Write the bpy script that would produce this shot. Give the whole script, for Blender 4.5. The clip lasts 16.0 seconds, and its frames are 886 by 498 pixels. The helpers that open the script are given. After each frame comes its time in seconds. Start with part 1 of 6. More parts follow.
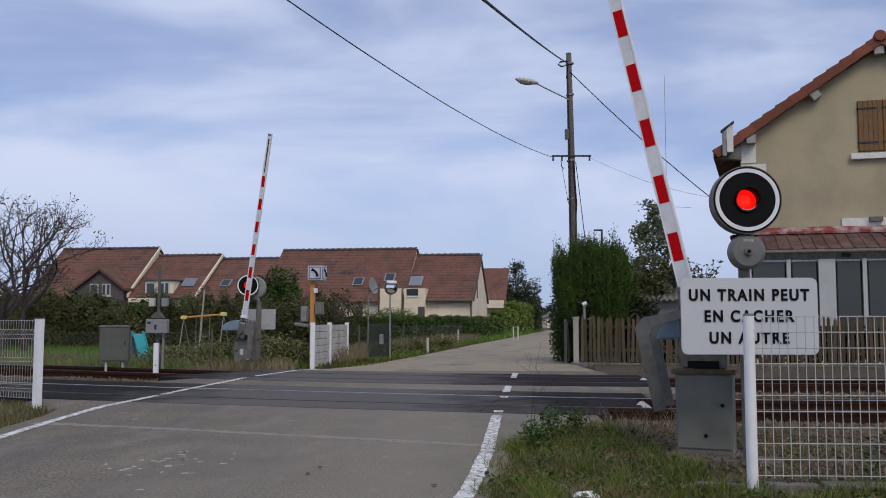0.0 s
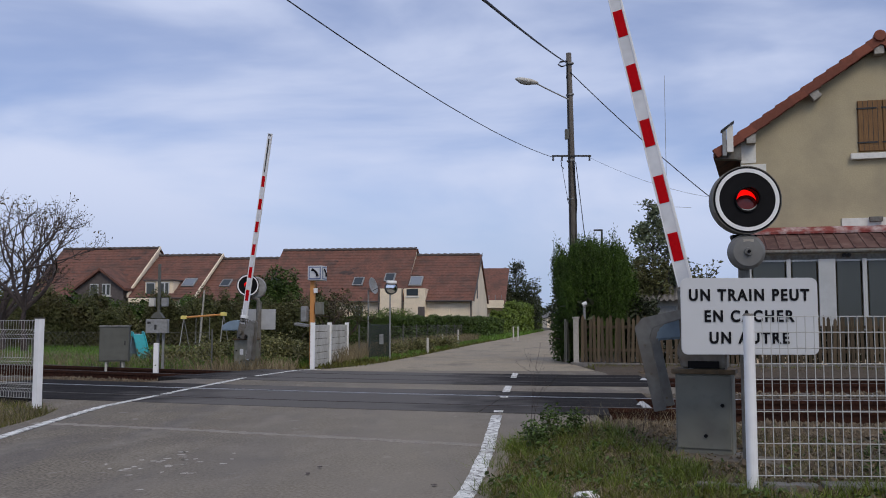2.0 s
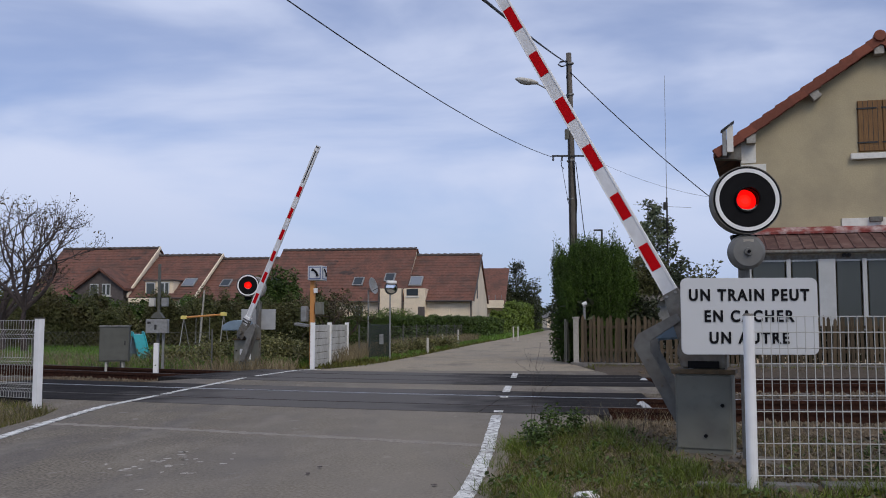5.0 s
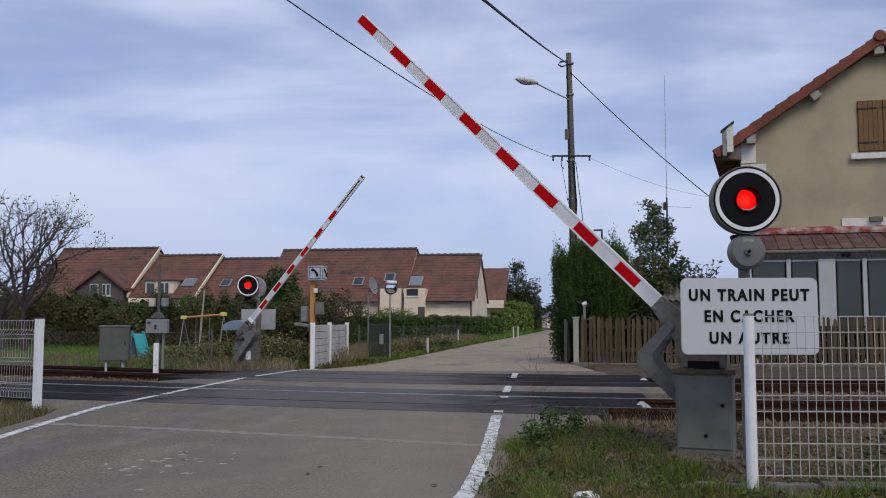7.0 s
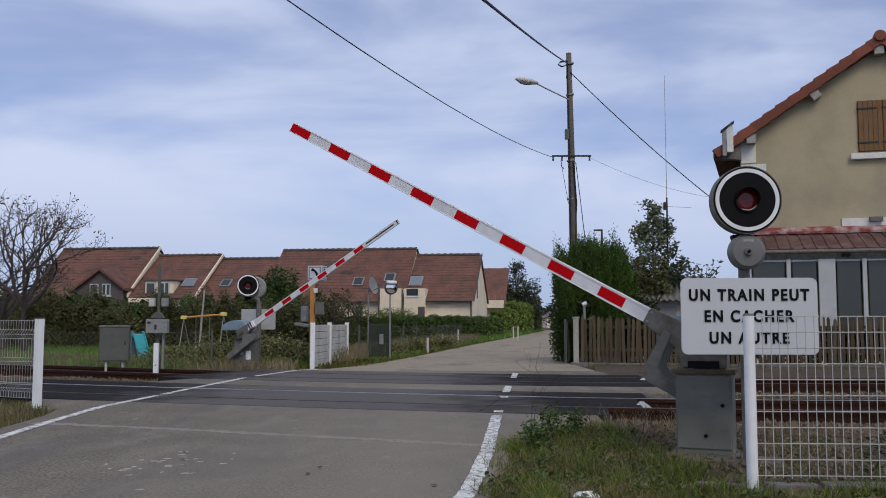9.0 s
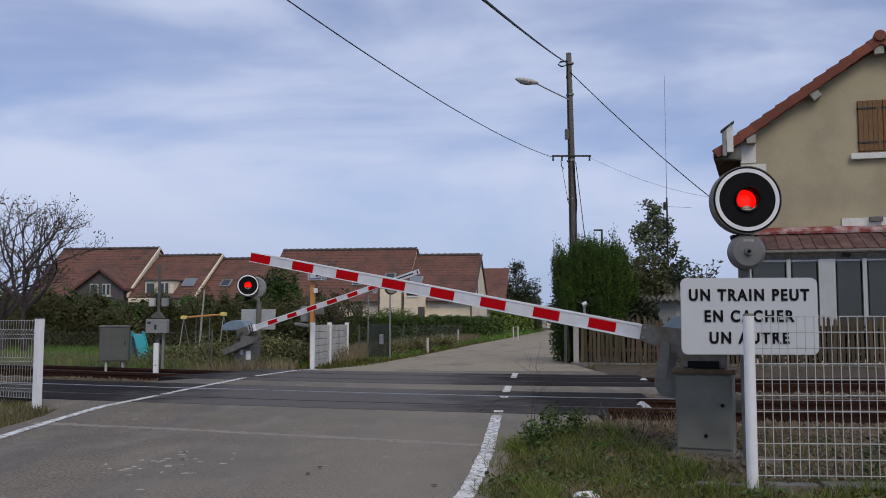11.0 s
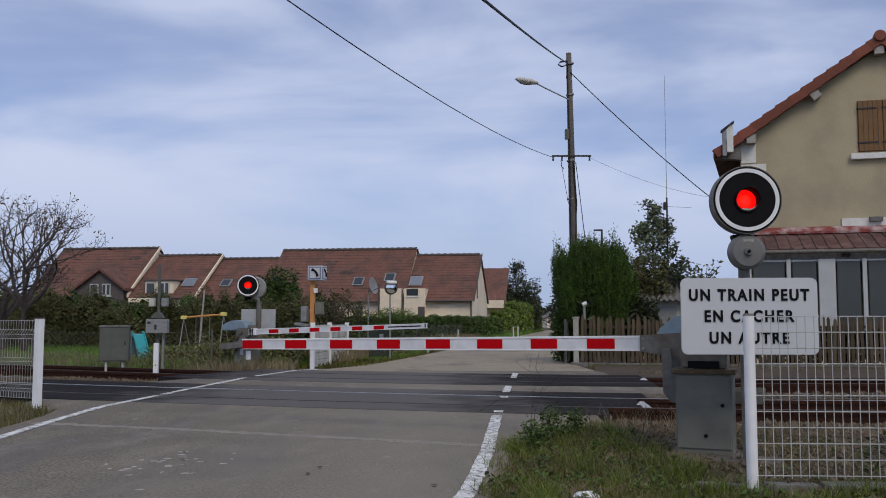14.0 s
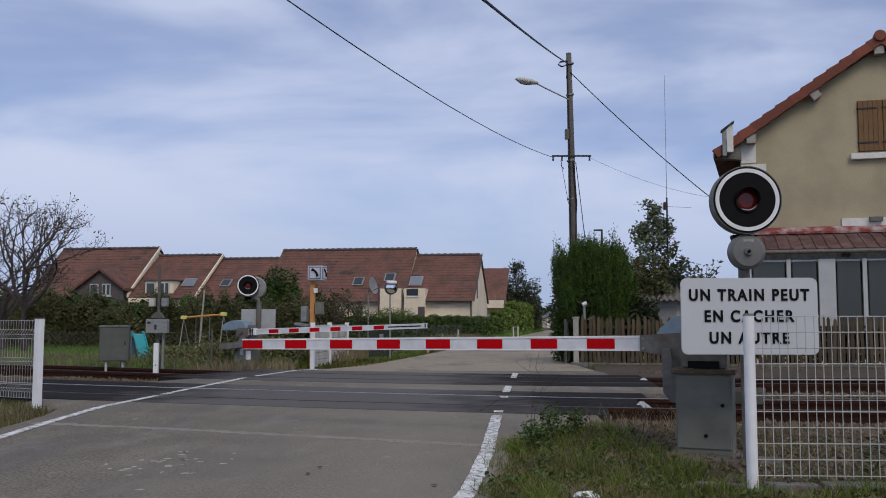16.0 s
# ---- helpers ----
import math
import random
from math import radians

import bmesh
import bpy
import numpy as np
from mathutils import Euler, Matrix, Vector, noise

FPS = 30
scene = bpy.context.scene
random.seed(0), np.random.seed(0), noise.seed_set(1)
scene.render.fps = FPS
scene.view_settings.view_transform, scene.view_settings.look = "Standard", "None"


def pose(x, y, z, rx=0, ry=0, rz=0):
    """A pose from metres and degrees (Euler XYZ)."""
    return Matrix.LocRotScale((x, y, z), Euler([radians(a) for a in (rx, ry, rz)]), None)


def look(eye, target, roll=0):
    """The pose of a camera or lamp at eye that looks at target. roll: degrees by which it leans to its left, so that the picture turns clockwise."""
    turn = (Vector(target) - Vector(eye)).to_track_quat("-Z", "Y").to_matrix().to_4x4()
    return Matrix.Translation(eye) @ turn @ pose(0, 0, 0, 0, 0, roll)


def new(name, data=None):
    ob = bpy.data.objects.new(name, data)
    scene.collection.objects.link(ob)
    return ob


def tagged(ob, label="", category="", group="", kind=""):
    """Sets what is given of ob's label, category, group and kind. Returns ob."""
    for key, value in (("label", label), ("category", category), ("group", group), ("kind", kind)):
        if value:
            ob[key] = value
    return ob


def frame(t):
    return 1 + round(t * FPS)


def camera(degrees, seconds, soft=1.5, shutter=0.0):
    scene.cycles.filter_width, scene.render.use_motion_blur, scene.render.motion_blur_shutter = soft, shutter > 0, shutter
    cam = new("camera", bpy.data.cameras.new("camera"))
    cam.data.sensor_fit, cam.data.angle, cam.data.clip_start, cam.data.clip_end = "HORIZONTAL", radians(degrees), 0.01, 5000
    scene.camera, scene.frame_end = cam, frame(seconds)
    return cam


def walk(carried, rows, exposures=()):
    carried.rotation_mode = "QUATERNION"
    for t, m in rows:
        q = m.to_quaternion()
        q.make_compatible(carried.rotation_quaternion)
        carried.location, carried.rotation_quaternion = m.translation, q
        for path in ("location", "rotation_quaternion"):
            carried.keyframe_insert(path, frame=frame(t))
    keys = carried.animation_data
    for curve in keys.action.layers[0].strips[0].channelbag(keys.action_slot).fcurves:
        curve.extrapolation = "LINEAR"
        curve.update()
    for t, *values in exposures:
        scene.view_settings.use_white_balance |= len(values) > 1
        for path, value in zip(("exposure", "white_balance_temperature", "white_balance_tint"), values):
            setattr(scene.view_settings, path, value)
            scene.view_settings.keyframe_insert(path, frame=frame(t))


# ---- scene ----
cam = camera(51.74, 16.0, soft=1.0)
walk(cam, [(0, pose(0, 0, 1.1, 94.6)), (16, pose(0, 0, 1.1, 94.6))], [(0, -0.14), (9.2, -0.15), (11.3, -0.22), (16, -0.24)])

# ---- world, sun ----
SUN_ELEV, SUN_TURN = 46, 160


def make_world():
    w = bpy.data.worlds.new("sky")
    scene.world = w
    w.use_nodes = True
    nt = w.node_tree
    N, Lk = nt.nodes, nt.links
    bg = N["Background"]
    sky = N.new("ShaderNodeTexSky")
    sky.sky_type, sky.sun_disc = "NISHITA", False
    sky.sun_elevation, sky.sun_rotation = radians(SUN_ELEV), radians(SUN_TURN)
    sky.dust_density, sky.air_density, sky.ozone_density = 0.6, 1.0, 1.6
    gain = N.new("ShaderNodeMix")
    gain.data_type, gain.blend_type = "RGBA", "MULTIPLY"
    gain.inputs[0].default_value = 1
    gain.inputs[7].default_value = (0.067, 0.080, 0.114, 1)
    Lk.new(sky.outputs[0], gain.inputs[6])
    tc = N.new("ShaderNodeTexCoord")
    # veil of high cloud, drawn out along the horizon
    sep = N.new("ShaderNodeSeparateXYZ")
    Lk.new(tc.outputs["Generated"], sep.inputs[0])
    mp = N.new("ShaderNodeMapping")
    mp.inputs["Rotation"].default_value = (0.12, 0.30, 0.0)
    mp.inputs["Scale"].default_value = (1.0, 1.0, 3.6)
    Lk.new(tc.outputs["Generated"], mp.inputs[0])
    n1 = N.new("ShaderNodeTexNoise")
    n1.inputs["Scale"].default_value, n1.inputs["Detail"].default_value, n1.inputs["Roughness"].default_value = 2.0, 6, 0.48
    n1.inputs["Distortion"].default_value = 0.35
    Lk.new(mp.outputs[0], n1.inputs["Vector"])
    ramp = N.new("ShaderNodeMapRange")
    ramp.interpolation_type = "SMOOTHSTEP"
    ramp.inputs["From Min"].default_value, ramp.inputs["From Max"].default_value = 0.36, 0.62
    ramp.inputs["To Min"].default_value, ramp.inputs["To Max"].default_value = 0.33, 1.0
    Lk.new(n1.outputs["Fac"], ramp.inputs["Value"])
    cloud = N.new("ShaderNodeMix")
    cloud.data_type = "RGBA"
    Lk.new(ramp.outputs[0], cloud.inputs[0])
    Lk.new(gain.outputs[2], cloud.inputs[6])
    cloud.inputs[7].default_value = (0.69, 0.765, 0.99, 1)
    # pale blue band low over the horizon
    low = N.new("ShaderNodeMapRange")
    low.interpolation_type = "SMOOTHSTEP"
    low.inputs["From Min"].default_value, low.inputs["From Max"].default_value = 0.0, 0.17
    low.inputs["To Min"].default_value, low.inputs["To Max"].default_value = 0.85, 0.0
    Lk.new(sep.outputs[2], low.inputs["Value"])
    band = N.new("ShaderNodeMix")
    band.data_type = "RGBA"
    Lk.new(low.outputs[0], band.inputs[0])
    Lk.new(cloud.outputs[2], band.inputs[6])
    band.inputs[7].default_value = (0.44, 0.55, 0.80, 1)
    Lk.new(band.outputs[2], bg.inputs[0])
    bg.inputs[1].default_value = 1.0


make_world()
lamp_data = bpy.data.lights.new("sun", "SUN")
lamp_data.energy, lamp_data.angle, lamp_data.color = 1.60, radians(24), (1.0, 0.89, 0.72)
sun = new("sun", lamp_data)
el, tu = radians(SUN_ELEV), radians(SUN_TURN)
sun.matrix_world = look((math.sin(tu) * math.cos(el) * 50, math.cos(tu) * math.cos(el) * 50, math.sin(el) * 50), (0, 0, 0))


# ---- materials ----
def mat(name, col, rough=0.7, var=0.18, scale=9.0, bump=0.15, metal=0.0, stain=None, amount=0.35, stain_scale=1.3, bump_scale=None, per="", stretch=(1, 1, 1), spec=0.4):
    """A surface with grain and blotches at two scales, and a stain colour in worn places."""
    m = bpy.data.materials.new(name)
    m.use_nodes = True
    nt = m.node_tree
    N, Lk = nt.nodes, nt.links
    b = N["Principled BSDF"]
    b.inputs["Roughness"].default_value, b.inputs["Metallic"].default_value = rough, metal
    b.inputs["Specular IOR Level"].default_value = spec
    tc = N.new("ShaderNodeTexCoord")
    mp = N.new("ShaderNodeMapping")
    mp.inputs["Scale"].default_value = stretch
    Lk.new(tc.outputs["Object"], mp.inputs[0])
    vec = mp.outputs[0]
    if per:
        info = N.new("ShaderNodeObjectInfo" if per == "object" else "ShaderNodeNewGeometry")
        out = info.outputs["Random"] if per == "object" else info.outputs["Random Per Island"]
    fine = N.new("ShaderNodeTexNoise")
    fine.inputs["Scale"].default_value, fine.inputs["Detail"].default_value = scale, 6
    Lk.new(vec, fine.inputs["Vector"])
    big = N.new("ShaderNodeTexNoise")
    big.inputs["Scale"].default_value, big.inputs["Detail"].default_value, big.inputs["Roughness"].default_value = stain_scale, 5, 0.6
    Lk.new(vec, big.inputs["Vector"])
    dark = [c * (1 - var) for c in col] + [1]
    light = [min(1, c * (1 + var)) for c in col] + [1]
    mixa = N.new("ShaderNodeMix")
    mixa.data_type = "RGBA"
    mr = N.new("ShaderNodeMapRange")
    mr.inputs["From Min"].default_value, mr.inputs["From Max"].default_value = 0.3, 0.7
    if per:
        add = N.new("ShaderNodeMath")
        add.operation = "MULTIPLY_ADD"
        add.inputs[1].default_value, add.inputs[2].default_value = 0.5, -0.25
        Lk.new(out, add.inputs[0])
        plus = N.new("ShaderNodeMath")
        Lk.new(add.outputs[0], plus.inputs[0])
        Lk.new(fine.outputs["Fac"], plus.inputs[1])
        Lk.new(plus.outputs[0], mr.inputs["Value"])
    else:
        Lk.new(fine.outputs["Fac"], mr.inputs["Value"])
    Lk.new(mr.outputs[0], mixa.inputs[0])
    mixa.inputs[6].default_value, mixa.inputs[7].default_value = dark, light
    st = N.new("ShaderNodeMapRange")
    st.inputs["From Min"].default_value, st.inputs["From Max"].default_value = 0.45, 0.72
    st.inputs["To Max"].default_value = amount
    Lk.new(big.outputs["Fac"], st.inputs["Value"])
    mixb = N.new("ShaderNodeMix")
    mixb.data_type = "RGBA"
    Lk.new(st.outputs[0], mixb.inputs[0])
    Lk.new(mixa.outputs[2], mixb.inputs[6])
    s = stain or [c * 0.62 for c in col]
    mixb.inputs[7].default_value = (*s, 1)
    Lk.new(mixb.outputs[2], b.inputs["Base Color"])
    if bump:
        bp = N.new("ShaderNodeBump")
        bp.inputs["Strength"].default_value, bp.inputs["Distance"].default_value = bump, 0.02
        if bump_scale:
            bn = N.new("ShaderNodeTexNoise")
            bn.inputs["Scale"].default_value, bn.inputs["Detail"].default_value = bump_scale, 4
            Lk.new(vec, bn.inputs["Vector"])
            Lk.new(bn.outputs["Fac"], bp.inputs["Height"])
        else:
            Lk.new(fine.outputs["Fac"], bp.inputs["Height"])
        Lk.new(bp.outputs[0], b.inputs["Normal"])
    return m


def leafmat(name, col, var=0.35, tint=None):
    """Leaves that differ one from another, with patches of a second colour through the crown."""
    return mat(name, col, 0.6, var, 0.9, 0, per="island", stain=tint or [c * 0.5 for c in col], amount=0.5, stain_scale=0.8, spec=0.25)


def glowing(name, col, strength):
    m = bpy.data.materials.new(name)
    m.use_nodes = True
    b = m.node_tree.nodes["Principled BSDF"]
    b.inputs["Base Color"].default_value = (*col, 1)
    b.inputs["Emission Color"].default_value = (*col, 1)
    b.inputs["Emission Strength"].default_value = strength
    return m


def glassy(name, col, rough=0.05, metal=0.0):
    m = bpy.data.materials.new(name)
    m.use_nodes = True
    b = m.node_tree.nodes["Principled BSDF"]
    b.inputs["Base Color"].default_value = (*col, 1)
    b.inputs["Roughness"].default_value, b.inputs["Metallic"].default_value = rough, metal
    return m


M = {}
M["asphalt"] = mat("asphalt", (0.172, 0.151, 0.122), 0.95, 0.62, 42, 0.45, stain=(0.128, 0.115, 0.105), amount=0.85, stain_scale=0.75, bump_scale=75, spec=0.06)
def scuffed(m, col, scale, stretch, low, high, amount):
    """Lay one more, sparse layer of wear over a surface's colour."""
    nt = m.node_tree
    b = nt.nodes["Principled BSDF"]
    was = b.inputs["Base Color"].links[0].from_socket
    tc, mp = nt.nodes.new("ShaderNodeTexCoord"), nt.nodes.new("ShaderNodeMapping")
    mp.inputs["Scale"].default_value = stretch
    nt.links.new(tc.outputs["Object"], mp.inputs[0])
    n = nt.nodes.new("ShaderNodeTexNoise")
    n.inputs["Scale"].default_value, n.inputs["Detail"].default_value, n.inputs["Roughness"].default_value = scale, 6, 0.62
    nt.links.new(mp.outputs[0], n.inputs["Vector"])
    r = nt.nodes.new("ShaderNodeMapRange")
    r.inputs["From Min"].default_value, r.inputs["From Max"].default_value, r.inputs["To Max"].default_value = low, high, amount
    nt.links.new(n.outputs["Fac"], r.inputs["Value"])
    mix = nt.nodes.new("ShaderNodeMix")
    mix.data_type = "RGBA"
    nt.links.new(r.outputs[0], mix.inputs[0])
    nt.links.new(was, mix.inputs[6])
    mix.inputs[7].default_value = (*col, 1)
    nt.links.new(mix.outputs[2], b.inputs["Base Color"])


# pale scuffs, tyre-darkened streaks along the lane, and coarse chips
scuffed(M["asphalt"], (0.33, 0.31, 0.29), 5.0, (1.0, 0.8, 1.0), 0.61, 0.70, 0.7)
scuffed(M["asphalt"], (0.13, 0.12, 0.115), 0.9, (1.6, 0.25, 1.0), 0.46, 0.64, 0.7)
scuffed(M["asphalt"], (0.27, 0.245, 0.205), 1.6, (1.4, 0.5, 1.0), 0.50, 0.68, 0.45)
scuffed(M["asphalt"], (0.075, 0.07, 0.066), 14.0, (1.0, 1.0, 1.0), 0.58, 0.68, 0.6)
M["asphalt_far"] = mat("asphalt_far", (0.28, 0.235, 0.17), 0.95, 0.25, 22, 0.3, stain=(0.19, 0.17, 0.145), amount=0.7, stain_scale=0.45, bump_scale=90)
scuffed(M["asphalt_far"], (0.14, 0.118, 0.092), 0.8, (1.0, 0.4, 1.0), 0.52, 0.66, 0.7)
scuffed(M["asphalt_far"], (0.36, 0.32, 0.26), 6.0, (1.0, 0.5, 1.0), 0.58, 0.70, 0.6)
M["panel_dark"] = mat("panel_dark", (0.022, 0.021, 0.022), 0.95, 0.45, 18, 0.2, stain=(0.05, 0.047, 0.045), amount=0.5, stain_scale=0.9, stretch=(0.5, 1.6, 1), bump_scale=80, spec=0.03)
M["patch"] = mat("patch", (0.232, 0.206, 0.172), 0.9, 0.25, 30, 0.3, stain=(0.17, 0.155, 0.14), amount=0.9, stain_scale=4, bump_scale=100)
M["marking"] = mat("marking", (0.68, 0.68, 0.65), 0.8, 0.15, 40, 0.3, stain=(0.20, 0.19, 0.175), amount=1.0, stain_scale=9)
scuffed(M["panel_dark"], (0.10, 0.095, 0.095), 1.6, (0.35, 1.8, 1.0), 0.55, 0.78, 0.4)


def wear_and_falloff(m, col, middle, half, blur, amount):
    """Uneven grey band along the lane: wheel polish, and on the asphalt lens falloff beside it too."""
    nt = m.node_tree
    b = nt.nodes["Principled BSDF"]
    was = b.inputs["Base Color"].links[0].from_socket
    tc, sep, n = nt.nodes.new("ShaderNodeTexCoord"), nt.nodes.new("ShaderNodeSeparateXYZ"), nt.nodes.new("ShaderNodeTexNoise")
    n.inputs["Scale"].default_value, n.inputs["Detail"].default_value = 1.3, 7
    nt.links.new(tc.outputs["Object"], sep.inputs[0])
    nt.links.new(tc.outputs["Object"], n.inputs["Vector"])
    off, mag, add, r = (nt.nodes.new(k) for k in ("ShaderNodeMath", "ShaderNodeMath", "ShaderNodeMath", "ShaderNodeMapRange"))
    off.operation, off.inputs[1].default_value = "SUBTRACT", middle
    mag.operation = "ABSOLUTE"
    add.operation, add.inputs[1].default_value = "MULTIPLY_ADD", 3.4
    nt.links.new(sep.outputs[0], off.inputs[0])
    nt.links.new(off.outputs[0], mag.inputs[0])
    nt.links.new(n.outputs["Fac"], add.inputs[0])
    nt.links.new(mag.outputs[0], add.inputs[2])
    r.inputs["From Min"].default_value, r.inputs["From Max"].default_value = half + 1.7 - blur, half + 1.7 + blur
    r.inputs["To Min"].default_value, r.inputs["To Max"].default_value = amount, 0.0
    nt.links.new(add.outputs[0], r.inputs["Value"])
    mix = nt.nodes.new("ShaderNodeMix")
    mix.data_type = "RGBA"
    nt.links.new(r.outputs[0], mix.inputs[0])
    nt.links.new(was, mix.inputs[6])
    mix.inputs[7].default_value = (*col, 1)
    nt.links.new(mix.outputs[2], b.inputs["Base Color"])


wear_and_falloff(M["panel_dark"], (0.135, 0.127, 0.122), -1.75, 2.35, 0.9, 0.85)
# wheel polish, with the lens falloff towards the left put into the colour
wear_and_falloff(M["asphalt"], (0.240, 0.213, 0.175), -0.3, 1.35, 1.6, 0.7)
scuffed(M["marking"], (0.16, 0.15, 0.14), 17, (1, 1, 1), 0.54, 0.60, 1.0)
M["ground"] = mat("ground", (0.047, 0.040, 0.019), 0.95, 0.5, 9, 0.8, stain=(0.070, 0.050, 0.028), amount=0.8, stain_scale=0.5, bump_scale=25)
M["ballast"] = mat("ballast", (0.060, 0.045, 0.030), 0.95, 0.5, 22, 1.0, stain=(0.095, 0.068, 0.048), amount=0.7, stain_scale=1.5, bump_scale=18)
M["stone"] = mat("stone", (0.108, 0.082, 0.052), 0.9, 0.45, 12, 0.5, stain=(0.085, 0.06, 0.045), amount=0.7, stain_scale=3, per="island")
M["rail_top"] = mat("rail_top", (0.62, 0.60, 0.60), 0.32, 0.1, 20, 0.02, metal=1.0)
M["rail_dull"] = mat("rail_dull", (0.11, 0.10, 0.095), 0.7, 0.2, 20, 0.05, metal=0.8)
M["rail_rust"] = mat("rail_rust", (0.040, 0.017, 0.011), 0.95, 0.4, 14, 0.4, stain=(0.028, 0.016, 0.012), amount=0.8, stain_scale=3, spec=0.12)
M["white"] = mat("white_paint", (0.78, 0.78, 0.78), 0.45, 0.05, 7, 0.03, stain=(0.52, 0.51, 0.48), amount=0.3, stain_scale=2.5)
M["boom_grey"] = mat("boom_grey", (0.66, 0.67, 0.69), 0.4, 0.06, 10, 0.03, stain=(0.36, 0.36, 0.37), amount=0.4, stain_scale=3)
M["red"] = mat("red_reflective", (0.47, 0.004, 0.008), 0.7, 0.10, 30, 0.03, stain=(0.42, 0.004, 0.007), amount=0.3, stain_scale=4, spec=0.04)
M["wire"] = mat("fence_wire", (0.46, 0.46, 0.44), 0.5, 0.1, 30, 0.03, stain=(0.27, 0.26, 0.23), amount=0.6, stain_scale=4)
M["black"] = mat("black_paint", (0.007, 0.007, 0.008), 0.7, 0.2, 12, 0.04, spec=0.12)
M["steel"] = mat("galvanised", (0.27, 0.275, 0.27), 0.55, 0.16, 16, 0.1, metal=0.35, stain=(0.19, 0.165, 0.14), amount=0.55, stain_scale=3)
M["steel_dark"] = mat("steel_dark", (0.15, 0.145, 0.13), 0.65, 0.25, 14, 0.2, metal=0.2, stain=(0.10, 0.06, 0.03), amount=0.7, stain_scale=5)
M["grey_box"] = mat("grey_box", (0.168, 0.168, 0.138), 0.65, 0.2, 9, 0.1, stain=(0.105, 0.10, 0.085), amount=0.8, stain_scale=4.5)
M["green_grey"] = mat("green_grey", (0.098, 0.10, 0.088), 0.65, 0.1, 6, 0.06)
M["rusty"] = mat("rusty_plate", (0.10, 0.068, 0.036), 0.85, 0.3, 16, 0.3, stain=(0.10, 0.10, 0.09), amount=0.7, stain_scale=6)
M["weight"] = mat("counterweight_steel", (0.155, 0.153, 0.142), 0.7, 0.2, 12, 0.2, stain=(0.10, 0.085, 0.07), amount=0.7, stain_scale=4)
M["hood_blue"] = mat("hood_blue", (0.20, 0.27, 0.33), 0.45, 0.1, 7, 0.05, stain=(0.12, 0.15, 0.17), amount=0.5, stain_scale=5)
M["sign"] = mat("sign_white", (0.54, 0.55, 0.56), 0.35, 0.03, 4, 0.02, stain=(0.5, 0.51, 0.53), amount=0.3, stain_scale=2)
M["sign_back"] = mat("sign_back", (0.36, 0.37, 0.38), 0.5, 0.08, 8, 0.05)
M["bell"] = mat("bell", (0.165, 0.163, 0.155), 0.5, 0.08, 20, 0.04, metal=0.2)
M["letter"] = mat("letter", (0.008, 0.008, 0.010), 0.7, 0.1, 20, 0, spec=0.1)
M["glow"] = glowing("lamp_red", (1.0, 0.004, 0.003), 1.15)
M["glow_hot"] = glowing("lamp_red_core", (1.0, 0.012, 0.005), 1.6)
M["shutter"] = mat("dark_red_glass", (0.17, 0.016, 0.012), 0.2, 0.3, 30, 0.1, stain=(0.06, 0.008, 0.008), amount=0.6, stain_scale=14)
M["concrete"] = mat("concrete", (0.36, 0.34, 0.30), 0.9, 0.2, 14, 0.3, stain=(0.2, 0.18, 0.15), amount=0.6, stain_scale=2)
M["concrete_white"] = mat("concrete_white", (0.52, 0.505, 0.46), 0.85, 0.14, 10, 0.15, stain=(0.26, 0.235, 0.19), amount=0.75, stain_scale=1.7)
M["soil_concrete"] = mat("soil_concrete", (0.115, 0.098, 0.074), 0.95, 0.3, 14, 0.4, stain=(0.07, 0.055, 0.04), amount=0.8, stain_scale=3)
M["scrape"] = mat("scrape", (0.40, 0.37, 0.33), 0.9, 0.2, 30, 0.1)
M["pole_wood"] = mat("pole_wood", (0.115, 0.102, 0.09), 0.9, 0.3, 9, 0.4, stain=(0.08, 0.07, 0.06), amount=0.6, stain_scale=1.5, stretch=(6, 6, 0.6))
M["picket"] = mat("picket_wood", (0.080, 0.058, 0.034), 0.9, 0.35, 9, 0.4, stain=(0.075, 0.06, 0.045), amount=0.7, stain_scale=2.5, per="object", stretch=(5, 5, 0.6))
M["render_wall"] = mat("wall_render", (0.425, 0.362, 0.235), 0.95, 0.07, 26, 0.25, stain=(0.27, 0.235, 0.165), amount=0.7, stain_scale=0.55)
M["render_pale"] = mat("wall_pale", (0.80, 0.68, 0.51), 0.95, 0.08, 14, 0.2, stain=(0.54, 0.47, 0.345), amount=0.5, stain_scale=0.5)
M["trim_white"] = mat("trim_white", (0.70, 0.69, 0.64), 0.8, 0.08, 10, 0.1, stain=(0.45, 0.43, 0.38), amount=0.5, stain_scale=2)
M["pvc"] = mat("pvc_white", (0.48, 0.49, 0.485), 0.4, 0.03, 6, 0.02)
M["tile"] = mat("roof_tile", (0.150, 0.066, 0.046), 0.85, 0.22, 7, 0.4, stain=(0.075, 0.045, 0.035), amount=1.0, stain_scale=1.1, bump_scale=14)
scuffed(M["tile"], (0.035, 0.03, 0.028), 0.85, (0.7, 1.0, 1.0), 0.585, 0.66, 0.8)
scuffed(M["tile"], (0.19, 0.10, 0.075), 1.4, (1.0, 1.0, 1.0), 0.52, 0.7, 0.5)
scuffed(M["tile"], (0.045, 0.036, 0.032), 4.5, (0.5, 1.0, 1.0), 0.60, 0.68, 0.7)
M["tile_near"] = mat("verge_tile", (0.21, 0.065, 0.038), 0.85, 0.22, 12, 0.3, stain=(0.15, 0.06, 0.045), amount=0.6, stain_scale=3, per="object")
